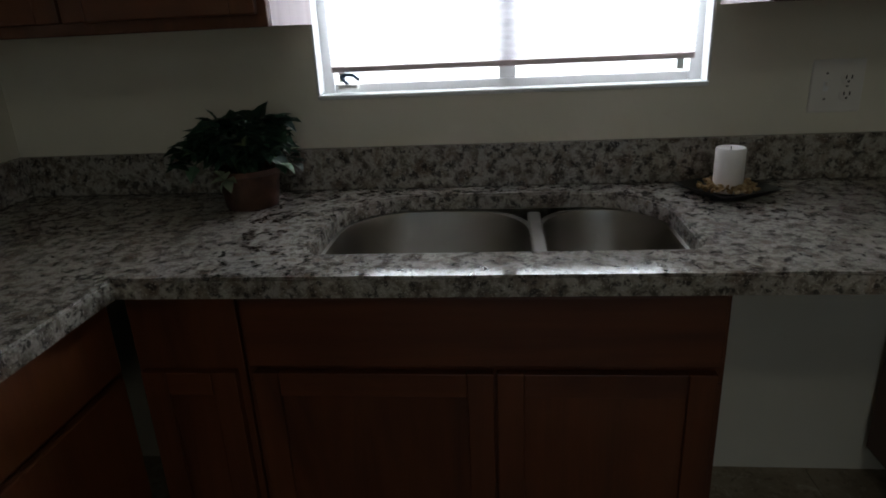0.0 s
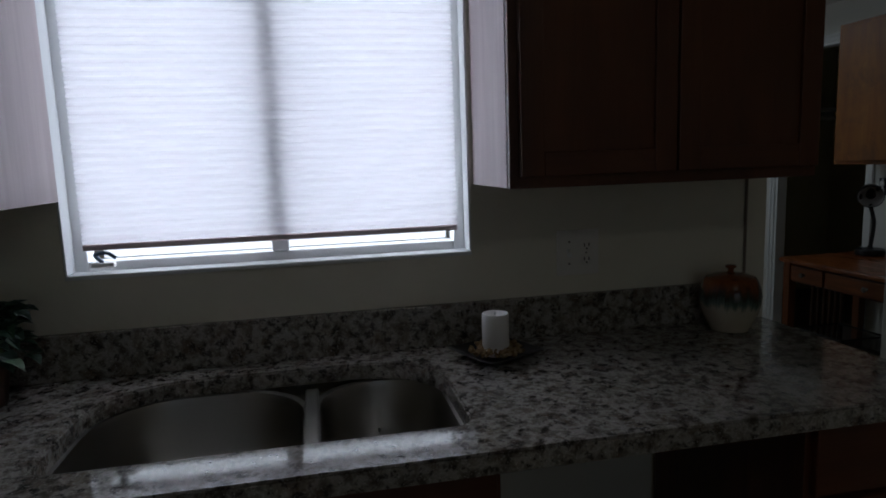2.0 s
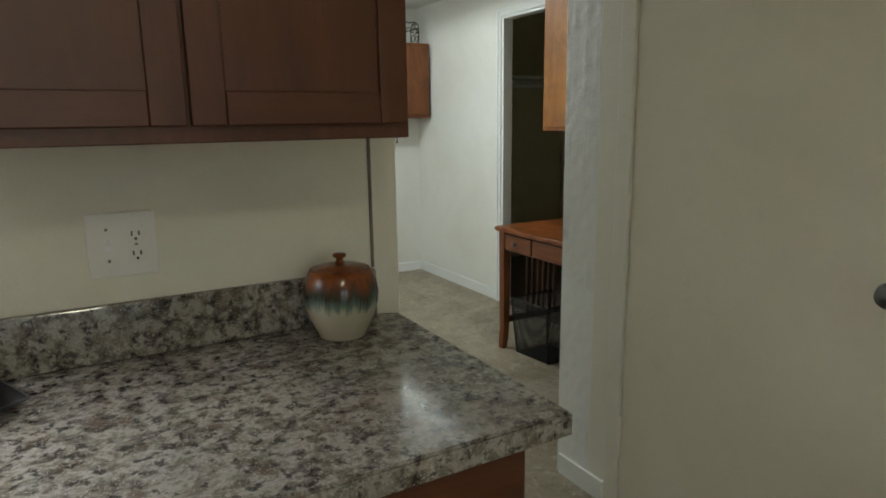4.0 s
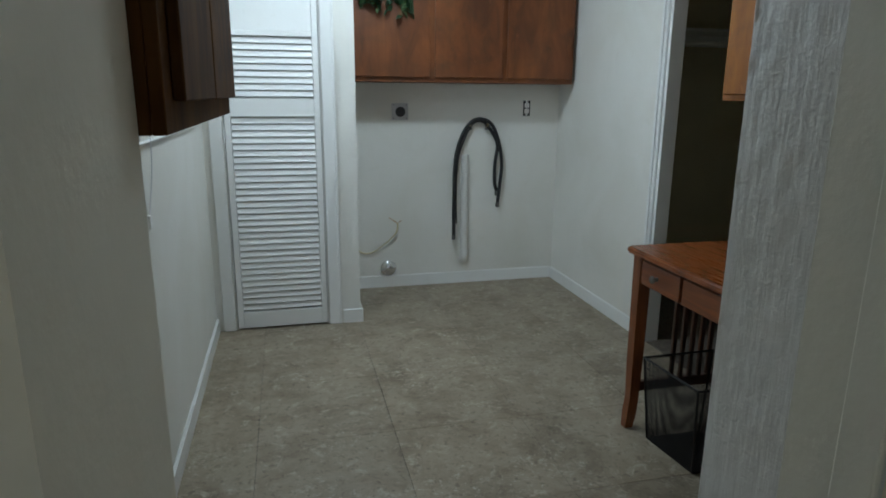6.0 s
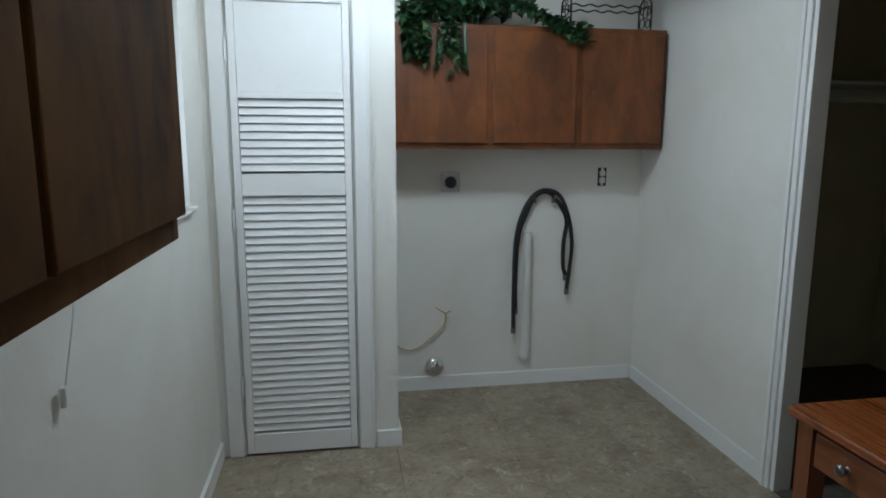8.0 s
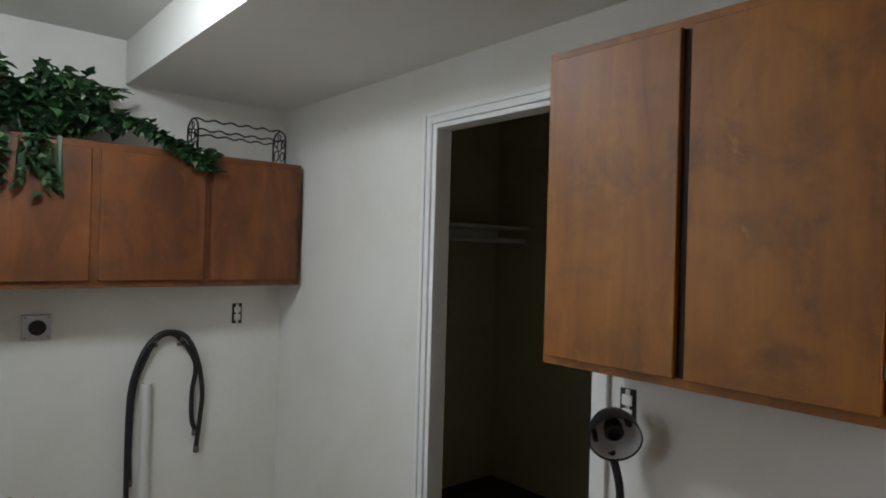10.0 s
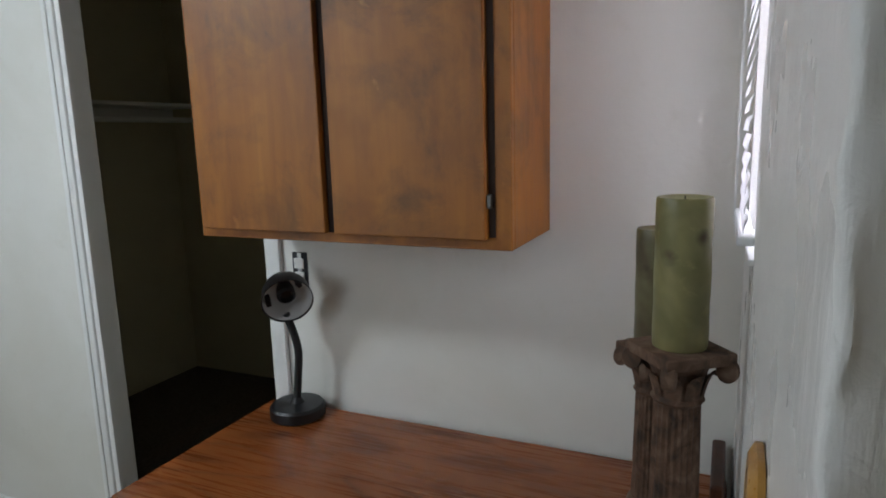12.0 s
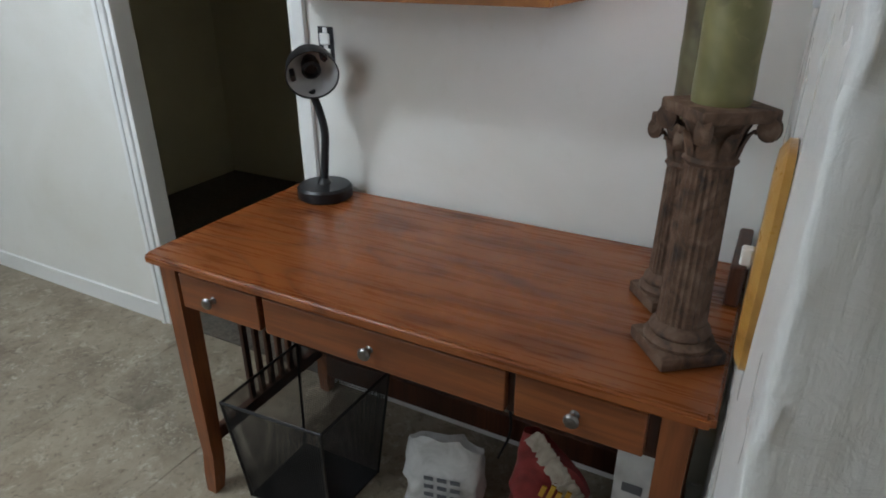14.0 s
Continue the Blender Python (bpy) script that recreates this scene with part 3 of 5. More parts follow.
slab("head_rail", (-0.41, 0.545, 1.82, 1.858, 2.08, 2.118), VINYL, shade, 0.003)


# ---- kitchen ----
def shaker(name, parent, x0, x1, z0, z1, y, mat, rail=0.052, thick=0.02):
    """A framed door facing -y with a recessed panel, one part with its rails, stiles and panel under it."""
    d = slab(name, (x0 + rail - 0.004, x1 - rail + 0.004, y + 0.008, y + thick - 0.003, z0 + rail - 0.004, z1 - rail + 0.004), mat, parent, 0)
    slab("stile", (x0, x0 + rail, y, y + thick, z0, z1), mat, d)
    slab("stile", (x1 - rail, x1, y, y + thick, z0, z1), mat, d)
    slab("rail", (x0 + rail + 0.0005, x1 - rail - 0.0005, y, y + thick, z0, z0 + rail), CHERRY_X, d)
    slab("rail", (x0 + rail + 0.0005, x1 - rail - 0.0005, y, y + thick, z1 - rail, z1), CHERRY_X, d)
    return d


def upper(x0, x1, splits, label, pale):
    t = thing("wall_cabinet", ((x0 + x1) / 2, 1.64, 1.338), label, "cabinet", "kitchen wall cabinets")
    z0, z1 = 1.338, 2.25
    slab("body", (x0 + 0.004, x1 - 0.004, 1.497, 1.798, z0 + 0.012, z1), CHERRY, t)
    slab("face_frame", (x0, x1, 1.478, 1.496, z0, z1), CHERRY, t)
    slab("side_panel", (pale - 0.003, pale + 0.003, 1.4975, 1.797, z0 + 0.002, z1), PALE_SIDE, t, 0, "pale lilac laminate side")
    for a, b in zip(splits, splits[1:]):
        shaker("door", t, a + 0.003, b - 0.003, z0 + 0.026, z1 - 0.02, 1.457, CHERRY)
    return t


upper(0.575, 1.338, (0.592, 0.962, 1.33), "dark cherry shaker wall cabinet with two doors", 0.577)
upper(-1.30, -0.43, (-1.29, -0.87, -0.445), "dark cherry shaker wall cabinet beside the window", -0.432)


def base_cabinet(x0, x1, drawers, doors, label):
    t = thing("base_cabinet", ((x0 + x1) / 2, 1.5, 0), label, "cabinet", "kitchen base cabinets")
    top = 0.66 if x0 < 0 < x1 else 0.868
    slab("body", (x0, x1, 1.205, 1.775, 0.1, top), CHERRY, t)
    if top < 0.8:
        slab("front_rail", (x0, x1, 1.205, 1.225, top + 0.001, 0.868), CHERRY, t)
        slab("end_panel", (x0, x0 + 0.018, 1.226, 1.775, top + 0.001, 0.868), CHERRY, t)
        slab("end_panel", (x1 - 0.018, x1, 1.226, 1.775, top + 0.001, 0.868), CHERRY, t)
    # Set-back toe kick board, in the same near-black as the door gaps.
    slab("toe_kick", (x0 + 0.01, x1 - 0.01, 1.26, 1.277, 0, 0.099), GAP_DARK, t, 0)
    for z0, z1 in drawers:
        slab("drawer_front", (x0 + 0.012, x1 - 0.012, 1.184, 1.2045, z0, z1), CHERRY_X, t, 0.004)
    n = len(doors) - 1
    for a, b in zip(doors, doors[1:]):
        shaker("door", t, a + 0.003, b - 0.003, 0.12, 0.69, 1.184, CHERRY)
    return t


base_cabinet(-0.47, 0.46, [(0.705, 0.852)], (-0.455, 0.03, 0.447), "dark cherry sink cabinet with two doors")
base_cabinet(1.10, 1.40, [(0.705, 0.852), (0.44, 0.69), (0.12, 0.425)], (), "narrow dark cherry cabinet with three drawers")
base_cabinet(-0.70, -0.475, [], (-0.69, -0.485), "dark cherry corner cabinet beside the sink")
t = thing("base_cabinet", (-1.0, 0.4, 0), "dark cherry cabinet run below the side counter", "cabinet", "kitchen base cabinets")
slab("body", (-1.315, -0.73, -0.78, 1.19, 0.1, 0.868), CHERRY, t)
for a, b in ((0.68, 1.17), (0.19, 0.67), (-0.3, 0.18), (-0.77, -0.31)):
    slab("drawer_front", (-0.729, -0.71, a + 0.004, b - 0.004, 0.705, 0.852), CHERRY, t, 0.004)
    slab("door", (-0.729, -0.71, a + 0.004, b - 0.004, 0.12, 0.69), CHERRY, t, 0.004)

# granite worktop with the sink cut out of it
SINK = outline(-0.345, 0.43, 1.272, 1.70, 0.04, 0.19)
bm = bmesh.new()
loops = []
for pts in ([(XL + 0.002, -0.8), (-0.675, -0.8), (-0.675, 1.145), (1.45, 1.145), (1.45, 1.775), (1.41, 1.798), (XL + 0.002, 1.798)], SINK):
    vs = [bm.verts.new((x, y, 0.91)) for x, y in pts]
    loops += [bm.edges.new((a, b)) for a, b in zip(vs, vs[1:] + vs[:1])]
bmesh.ops.triangle_fill(bm, edges=loops, use_beauty=True)
up = bmesh.ops.extrude_face_region(bm, geom=bm.faces[:])
low = [v for v in up["geom"] if isinstance(v, bmesh.types.BMVert)]
bmesh.ops.translate(bm, verts=low, vec=(0, 0, -0.04))
bmesh.ops.recalc_face_normals(bm, faces=bm.faces[:])
rim = [e for e in bm.edges if all(v.co.z > 0.9 for v in e.verts) and len(e.link_faces) == 2 and abs(e.link_faces[0].normal.dot(e.link_faces[1].normal)) < 0.5]
bmesh.ops.bevel(bm, geom=rim, offset=0.005, segments=2, affect="EDGES")
tagged(part("worktop", bm, GRANITE), "speckled grey and brown polished granite worktop", "worktop")
slab_ob = tagged(slab("backsplash", (XL + 0.024, 1.395, 1.779, 1.7985, 0.9105, 1.024), GRANITE, None, 0.003), "low speckled granite splashback along the wall", "splashback")
tagged(slab("backsplash", (XL + 0.002, XL + 0.022, -0.8, 1.798, 0.9105, 1.024), GRANITE, None, 0.003), "low speckled granite splashback on the side wall", "splashback")

sink = thing("sink", (0.05, 1.45, 0.68), "undermounted stainless steel sink with two bowls", "sink")


def bowl(x0, x1, y0, y1, deep, back):
    bm = bmesh.new()
    rings = []
    for inset, z in ((-0.012, 0.869), (0.0, 0.868), (0.004, 0.855), (0.012, deep + 0.05), (0.028, deep + 0.014), (0.06, deep + 0.003)):
        rings.append([bm.verts.new((x, y, z)) for x, y in outline(x0 + inset, x1 - inset, y0 + inset, y1 - inset, max(0.03, 0.05 - inset * 0.2), max(0.04, back - inset * 0.4))])
    for a, b in zip(rings, rings[1:]):
        for k in range(len(a)):
            bm.faces.new((a[k], a[(k + 1) % len(a)], b[(k + 1) % len(a)], b[k]))
    bm.faces.new(rings[-1])
    b = part("bowl", bm, STEEL, sink, "", True)
    cx, cy = (x0 + x1) / 2, (y0 + y1) / 2 + 0.03
    part("drain", turned(bmesh.new(), [(0.042, 0), (0.042, 0.004), (0.034, 0.005), (0.03, 0.001)], (cx, cy, deep + 0.003), 24), CHROME, b, "chrome drain", True)


bowl(-0.338, 0.108, 1.28, 1.692, 0.685, 0.17)
bowl(0.142, 0.423, 1.28, 1.68, 0.70, 0.13)
slab("divider", (0.1085, 0.1415, 1.295, 1.66, 0.80, 0.874), STEEL, sink, 0.006)


def plate(name, cx, cz, y, w, h, label):
    t = thing(name, (cx, y, cz), label, "outlet")
    slab("cover_plate", (cx - w / 2, cx + w / 2, y - 0.006, y - 0.0005, cz - h / 2, cz + h / 2), PLASTIC, t, 0.003)
    return t


t = plate("outlet_plate", 0.868, 1.139, 1.8, 0.124, 0.127, "white double wall plate with switch and outlet")
slab("switch_collar", (0.836, 0.848, 1.7925, 1.7938, 1.127, 1.151), VINYL, t)
slab("toggle", (0.838, 0.846, 1.784, 1.7924, 1.139, 1.15), PLASTIC, t, 0.002)
for z in (1.108, 1.17):
    part("screw", turned(bmesh.new(), [(0.0032, 0), (0.0028, 0.0015)], None, 10, Matrix.Translation((0.842, 1.7938, z)) @ Matrix.Rotation(radians(90), 4, "X")), PEWTER, t)
for z in (1.118, 1.157):
    socket = part("receptacle", turned(bmesh.new(), [(0.0172, 0), (0.0172, 0.0025), (0.0155, 0.0035), (0.004, 0.0035)], None, 24, Matrix.Translation((0.892, 1.7938, z)) @ Matrix.Rotation(radians(90), 4, "X")), PLASTIC, t, "", True)
    for x in (0.8855, 0.8985):
        slab("slot", (x - 0.0015, x + 0.0015, 1.7892, 1.7901, z - 0.002, z + 0.007), DARK, socket, 0)
    part("ground_hole", turned(bmesh.new(), [(0.0028, 0), (0.0028, 0.0012)], None, 10, Matrix.Translation((0.892, 1.7904, z - 0.008)) @ Matrix.Rotation(radians(90), 4, "X")), DARK, socket)
part("screw", turned(bmesh.new(), [(0.0032, 0), (0.0028, 0.0015)], None, 10, Matrix.Translation((0.892, 1.7938, 1.1375)) @ Matrix.Rotation(radians(90), 4, "X")), PEWTER, t)

tagged(slab("corner_trim", (1.39, 1.398, 1.794, 1.7995, 1.025, 2.4), material("grey_brown_caulk", (0.2, 0.16, 0.13), 0.7), None, 0.002), "thin grey-brown trim strip on the kitchen wall", "trim", kind="structure")

# window crank
t = thing("window_crank", (-0.36, 1.83, 1.173), "small white window crank handle on the sill", "crank")
slab("crank_base", (-0.385, -0.33, 1.822, 1.846, 1.173, 1.186), PLASTIC, t, 0.004)
part("crank_arm", tube(bmesh.new(), spline([(-0.36, 1.835, 1.186), (-0.372, 1.826, 1.206), (-0.345, 1.822, 1.21), (-0.325, 1.824, 1.196)]), 0.005), material("blue_grey_plastic", (0.08, 0.13, 0.22), 0.4), t, "blue-grey crank arm", True)


# candle on its tray
t = thing("candle_tray", (0.585, 1.655, 0.91), "dark square tray filled with dried petals", "tray")
bm = bmesh.new()
m = Matrix.Translation((0.585, 1.655, 0.9105)) @ Matrix.Rotation(radians(24), 4, "Z")
rings = []
for h, z in ((0.058, 0.0), (0.09, 0.02), (0.086, 0.021), (0.056, 0.004)):
    rings.append([bm.verts.new(m @ Vector((x, y, z))) for x, y in outline(-h, h, -h, h, 0.012, 0.012, 3)])
for a, b in zip(rings, rings[1:]):
    for k in range(len(a)):
        bm.faces.new((a[k], a[(k + 1) % len(a)], b[(k + 1) % len(a)], b[k]))
bm.faces.new(rings[0][::-1])
bm.faces.new(rings[-1])
part("dish", bm, BLACK, t, "", True)
bm = bmesh.new()
rnd = random.Random(4)
for k in range(170):
    a, r = rnd.uniform(0, 6.28), 0.066 * math.sqrt(rnd.random())
    p = Vector((0.585 + r * math.cos(a), 1.655 + r * math.sin(a), 0.925 + (0.03 - r * 0.36) * rnd.uniform(0.4, 1.0)))
    q = Matrix.Translation(p) @ Euler((rnd.uniform(-0.9, 0.9), rnd.uniform(-0.9, 0.9), a)).to_matrix().to_4x4() @ Matrix.Diagonal((rnd.uniform(0.006, 0.012), rnd.uniform(0.005, 0.009), 0.003, 1))
    bmesh.ops.create_icosphere(bm, subdivisions=1, radius=1.0, matrix=q)
part("dried_petals", bm, POTPOURRI, t, "pale brown dried petals")
t = thing("pillar_candle", (0.583, 1.648, 0.918), "short white pillar candle on the tray", "candle")
part("wax", turned(bmesh.new(), [(0.032, 0), (0.034, 0.003), (0.034, 0.102), (0.032, 0.106), (0.026, 0.1025), (0.004, 0.101)], (0.583, 1.648, 0.918), 32), WAX_WHITE, t, "", True)
part("wick", turned(bmesh.new(), [(0.0012, 0), (0.001, 0.008)], (0.583, 1.648, 1.018), 6), BLACK, t)

# ceramic jar
t = thing("ceramic_jar", (1.272, 1.69, 0.91), "round drip-glazed ceramic jar, brown over cream, lidded", "jar")
t.scale = (0.95, 0.95, 0.95)
part("body", turned(bmesh.new(), [(0.046, 0.0), (0.052, 0.002), (0.054, 0.008), (0.064, 0.026), (0.076, 0.052), (0.083, 0.08), (0.085, 0.102), (0.082, 0.126), (0.074, 0.147), (0.069, 0.156), (0.066, 0.158), (0.063, 0.154)], (1.272, 1.69, 0.9105), 48), CERAMIC, t, "", True)
lid = part("lid", turned(bmesh.new(), [(0.0625, 0.1545), (0.063, 0.158), (0.05, 0.164), (0.03, 0.168), (0.012, 0.17), (0.008, 0.174), (0.008, 0.181), (0.014, 0.184), (0.0155, 0.189), (0.012, 0.192), (0.003, 0.193)], (1.272, 1.69, 0.9105), 48), mottled("red_brown_glaze", (0.08, 0.02, 0.006), (0.2, 0.055, 0.014), (0.26, 0.08, 0.02), 25, 0.12), t, "glossy red-brown lid with a knob", True)


def leaf(bm, p, out, size, rnd, lobed=True):
    """One folded, pointed leaf at p that hangs outwards."""
    d = Vector(out).normalized()
    side = d.cross(Vector((rnd.uniform(-0.4, 0.4), rnd.uniform(-0.4, 0.4), 1))).normalized()
    nrm = side.cross(d).normalized()
    w = size * rnd.uniform(0.38, 0.5)
    pts = [p, p + d * size * 0.3 + side * w + nrm * size * 0.1, p + d * size * 0.62 + side * w * 0.62 + nrm * size * 0.05, p + d * size - nrm * size * 0.18,
           p + d * size * 0.62 - side * w * 0.62 + nrm * size * 0.05, p + d * size * 0.3 - side * w + nrm * size * 0.1]
    mid = p + d * size * 0.5 - nrm * size * 0.04
    v = [bm.verts.new(q) for q in pts]
    c = bm.verts.new(mid)
    for k in range(6):
        bm.faces.new((v[k], v[(k + 1) % 6], c))


# potted plant on the worktop
t = thing("potted_plant", (-0.59, 1.645, 0.91), "small dark green leafy plant in a brown pot", "plant")
part("pot", turned(bmesh.new(), [(0.062, 0), (0.065, 0.004), (0.078, 0.085), (0.083, 0.088), (0.083, 0.1), (0.076, 0.1), (0.072, 0.085)], (-0.59, 1.645, 0.9105), 32), TERRACOTTA, t, "dark brown clay pot", True)
bm, stems, rnd = bmesh.new(), bmesh.new(), random.Random(11)
for k in range(46):
    a = rnd.uniform(0, 6.28)
    reach, high = rnd.uniform(0.03, 0.15), rnd.uniform(0.04, 0.16)
    root = Vector((-0.59 + 0.03 * math.cos(a), 1.645 + 0.03 * math.sin(a), 1.0))
    tip = Vector((-0.59 + reach * math.cos(a), 1.645 + min(0.1, reach * math.sin(a)), 1.0 + high - reach * 0.35))
    bend = (root + tip) / 2 + Vector((0, 0, 0.05))
    line = spline([root, bend, tip], 4)
    tube(stems, line, 0.0016, 4)
    for q in line[2:]:
        for j in range(2):
            leaf(bm, q, (math.cos(a) + rnd.uniform(-0.8, 0.8), math.sin(a) * 0.7 + rnd.uniform(-0.8, 0.5), rnd.uniform(-0.5, 0.6)), rnd.uniform(0.035, 0.062), rnd)
for q in bm.verts:
    q.co.y = min(q.co.y, 1.774)
part("leaves", bm, BOUQUET, t, "dark glossy green leaves")
part("stems", stems, BOUQUET, t)
bm = bmesh.new()
for k in range(6):
    leaf(bm, Vector((-0.6, 1.53, 1.005)), (math.cos(k * 1.05), -0.5, math.sin(k * 1.05)), 0.036, rnd)
part("pale_leaf", bm, material("pale_green_leaf", (0.2, 0.24, 0.17), 0.5), t, "pale green leaf rosette")


# ---- laundry room ----
def slab_cabinet(place, m, w, d, h, doors, mat, label, rail=0.03):
    """A wall cabinet with flat lipped doors; front faces -y, x along its width, origin at its lower left front corner, placed by m."""
    t = thing("wall_cabinet", place, label, "cabinet", "laundry wall cabinets")
    t.matrix_world = m
    BASE[t.name] = Vector((0, 0, 0))
    slab("body", (0.0, w, 0.019, d, 0.0, h), mat, t, 0.002)
    slab("face_frame", (0.0, w, 0.0, 0.0185, 0.0, h), mat, t, 0.002)
    for a, b in doors:
        dr = slab("door", (a, b, -0.018, -0.0008, rail * 0.85, h - rail * 0.9), mat, t, 0.003)
    for (a, b), (c, e) in zip(doors, doors[1:]):
        if c - b > 0.03:
            continue
        # Shade of the gap between two doors, laid on the frame as a dark strip.
        slab("gap_shade_strip", (b + 0.001, c - 0.001, -0.0015, -0.0003, rail * 0.9, h - rail), GAP_DARK, t, 0, "dark strip for the shade between the doors")
    return t


# back wall, three doors
slab_cabinet((2.03, 5.325, 1.385), Matrix.Translation((2.032, 5.325, 1.385)), 1.458, 0.253, 0.615, [(0.02, 0.495), (0.53, 0.965), (1.0, 1.435)], BIRCH_RED, "red-brown wooden wall cabinet with three flat doors", 0.035)
# right wall, two doors, front faces -x
m = Matrix.Translation((3.222, 3.446, 1.298)) @ Matrix.Rotation(radians(-90), 4, "Z")
rc = slab_cabinet((3.22, 3.43, 1.298), m, 0.806, 0.292, 0.802, [(0.022, 0.376), (0.4, 0.756)], BIRCH, "worn orange-brown wooden wall cabinet above the desk", 0.026)
# Another dark strip, painting the shade of the gap along the door's edge.
slab("hinge_gap_shade", (0.758, 0.772, -0.0015, -0.0003, 0.026, 0.76), GAP_DARK, rc, 0, "dark strip for the shade in the gap beside the door")
for z in (0.1, 0.69):
    slab("hinge", (0.7575, 0.767, -0.013, -0.002, z - 0.014, z + 0.014), PEWTER, rc, 0.002, "small bright metal hinge")
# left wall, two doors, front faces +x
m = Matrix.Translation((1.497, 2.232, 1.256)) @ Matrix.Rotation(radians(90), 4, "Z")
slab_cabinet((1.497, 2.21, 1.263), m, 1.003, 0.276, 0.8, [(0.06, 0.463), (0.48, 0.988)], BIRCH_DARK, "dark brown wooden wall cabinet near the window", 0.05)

# trailing ivy on the back cabinet
t = thing("ivy_plant", (2.4, 5.44, 2.0), "trailing green artificial ivy on top of the cabinet", "plant")
bm, stems, rnd = bmesh.new(), bmesh.new(), random.Random(5)
vines = []
for k in range(100):
    a = rnd.uniform(0, 6.28)
    p0 = Vector((2.40 + rnd.uniform(-0.12, 0.12), 5.44 + rnd.uniform(-0.05, 0.03), 2.04))
    reach = rnd.uniform(0.05, 0.3)
    p2 = p0 + Vector((reach * math.cos(a), min(0.1, 0.12 * math.sin(a)), rnd.uniform(0.0, 0.29) * (1 - reach * 1.7)))
    vines.append([p0, (p0 + p2) / 2 + Vector((0, 0, 0.06)), p2])
for k in range(9):
    x = 2.2 + rnd.uniform(-0.07, 0.17)
    vines.append([(2.33, 5.4, 2.1), (x, 5.31, 2.09), (x + rnd.uniform(-0.03, 0.03), 5.275, 1.94), (x + rnd.uniform(-0.02, 0.05), 5.28, 1.76 + rnd.uniform(0, 0.12))])
for k in range(7):
    vines.append([(2.5, 5.4, 2.1), (2.7, 5.35 + rnd.uniform(-0.04, 0.04), 2.1), (2.86, 5.29, 2.03 + rnd.uniform(-0.03, 0.03)), (2.98 + rnd.uniform(-0.03, 0.08), 5.275, 1.95 + rnd.uniform(-0.04, 0.05))])
for k in range(4):
    vines.append([(2.3, 5.42, 2.06), (2.16, 5.4, 2.08), (2.08 + rnd.uniform(0, 0.03), 5.34, 2.04 + rnd.uniform(-0.02, 0.04))])
for line in vines:
    pts = spline(line, 6)
    tube(stems, pts, 0.002, 4)
    for q in pts[1:]:
        for j in range(2):
            leaf(bm, Vector(q), (rnd.uniform(-1, 1), rnd.uniform(-1.0, 0.25), rnd.uniform(-0.7, 0.5)), rnd.uniform(0.034, 0.066), rnd)
for q in bm.verts:
    q.co.y = min(q.co.y, 5.57)
    q.co.x = max(q.co.x, 2.03)
    if q.co.y > 5.3:
        q.co.z = max(q.co.z, 2.002)
    else:
        q.co.y = min(q.co.y, 5.302)
part("leaves", bm, IVY, t, "glossy dark green ivy leaves")
part("stems", stems, IVY, t, "thin green stems")

# wrought wire rack on the back cabinet
t = thing("wire_rack", (3.19, 5.43, 2.0), "black wrought wire rack with scrolled ends", "rack")
for x in (2.97, 3.41):
    end = bmesh.new()
    tube(end, spline([(x, 5.35, 2.003), (x, 5.35, 2.12), (x, 5.37, 2.155), (x, 5.42, 2.175), (x, 5.47, 2.155), (x, 5.49, 2.12), (x, 5.49, 2.003)], 5), 0.0045, 6)
    for cy, cz, r in ((5.385, 2.04, 0.024), (5.45, 2.05, 0.028), (5.415, 2.1, 0.028), (5.455, 2.115, 0.018), (5.38, 2.1, 0.018), (5.42, 2.145, 0.016)):
        tube(end, [(x, cy + r * math.cos(a * 0.7), cz + r * math.sin(a * 0.7)) for a in range(9)], 0.003, 5, True)
    part("scrolled_end", end, IRON, t, "", True)
for y, z in ((5.35, 2.115), (5.49, 2.115), (5.42, 2.175)):
    part("rail", tube(bmesh.new(), [(2.97 + 0.44 * k / 24, y, z + 0.006 * math.sin(k * 1.4)) for k in range(25)], 0.004, 6), IRON, t, "", True)



def ceiling_light(x, y, label, colour, strength):
    """A flush round fixture: a white pan with a glowing glass dome."""
    t = thing("ceiling_light", (x, y, TOP), label, "ceiling light", "flush ceiling lights")
    part("pan", turned(bmesh.new(), [(0.15, -0.001), (0.155, -0.008), (0.155, -0.022), (0.148, -0.026)], (x, y, TOP), 40), TRIM, t, "", True)
    glow = material("lit_dome_glass", (0.8, 0.8, 0.78), 0.3)
    glow.node_tree.nodes["Principled BSDF"].inputs["Emission Color"].default_value = (*colour, 1)
    glow.node_tree.nodes["Principled BSDF"].inputs["Emission Strength"].default_value = strength
    part("dome", turned(bmesh.new(), [(0.14, -0.0265), (0.139, -0.045), (0.128, -0.07), (0.104, -0.094), (0.07, -0.109), (0.03, -0.116), (0.008, -0.117)], (x, y, TOP), 40), glow, t, "glowing frosted glass dome", True)
    part("finial", turned(bmesh.new(), [(0.008, -0.1175), (0.01, -0.122), (0.006, -0.132), (0.002, -0.134)], (x, y, TOP), 16), PEWTER, t, "", True)


ceiling_light(2.1, 4.25, "flush white ceiling light, switched on, in the laundry", (0.89, 0.97, 1.0), 85)
ceiling_light(0.7, -0.8, "flush white ceiling light, switched on, in the kitchen", (1.0, 0.93, 0.76), 30)

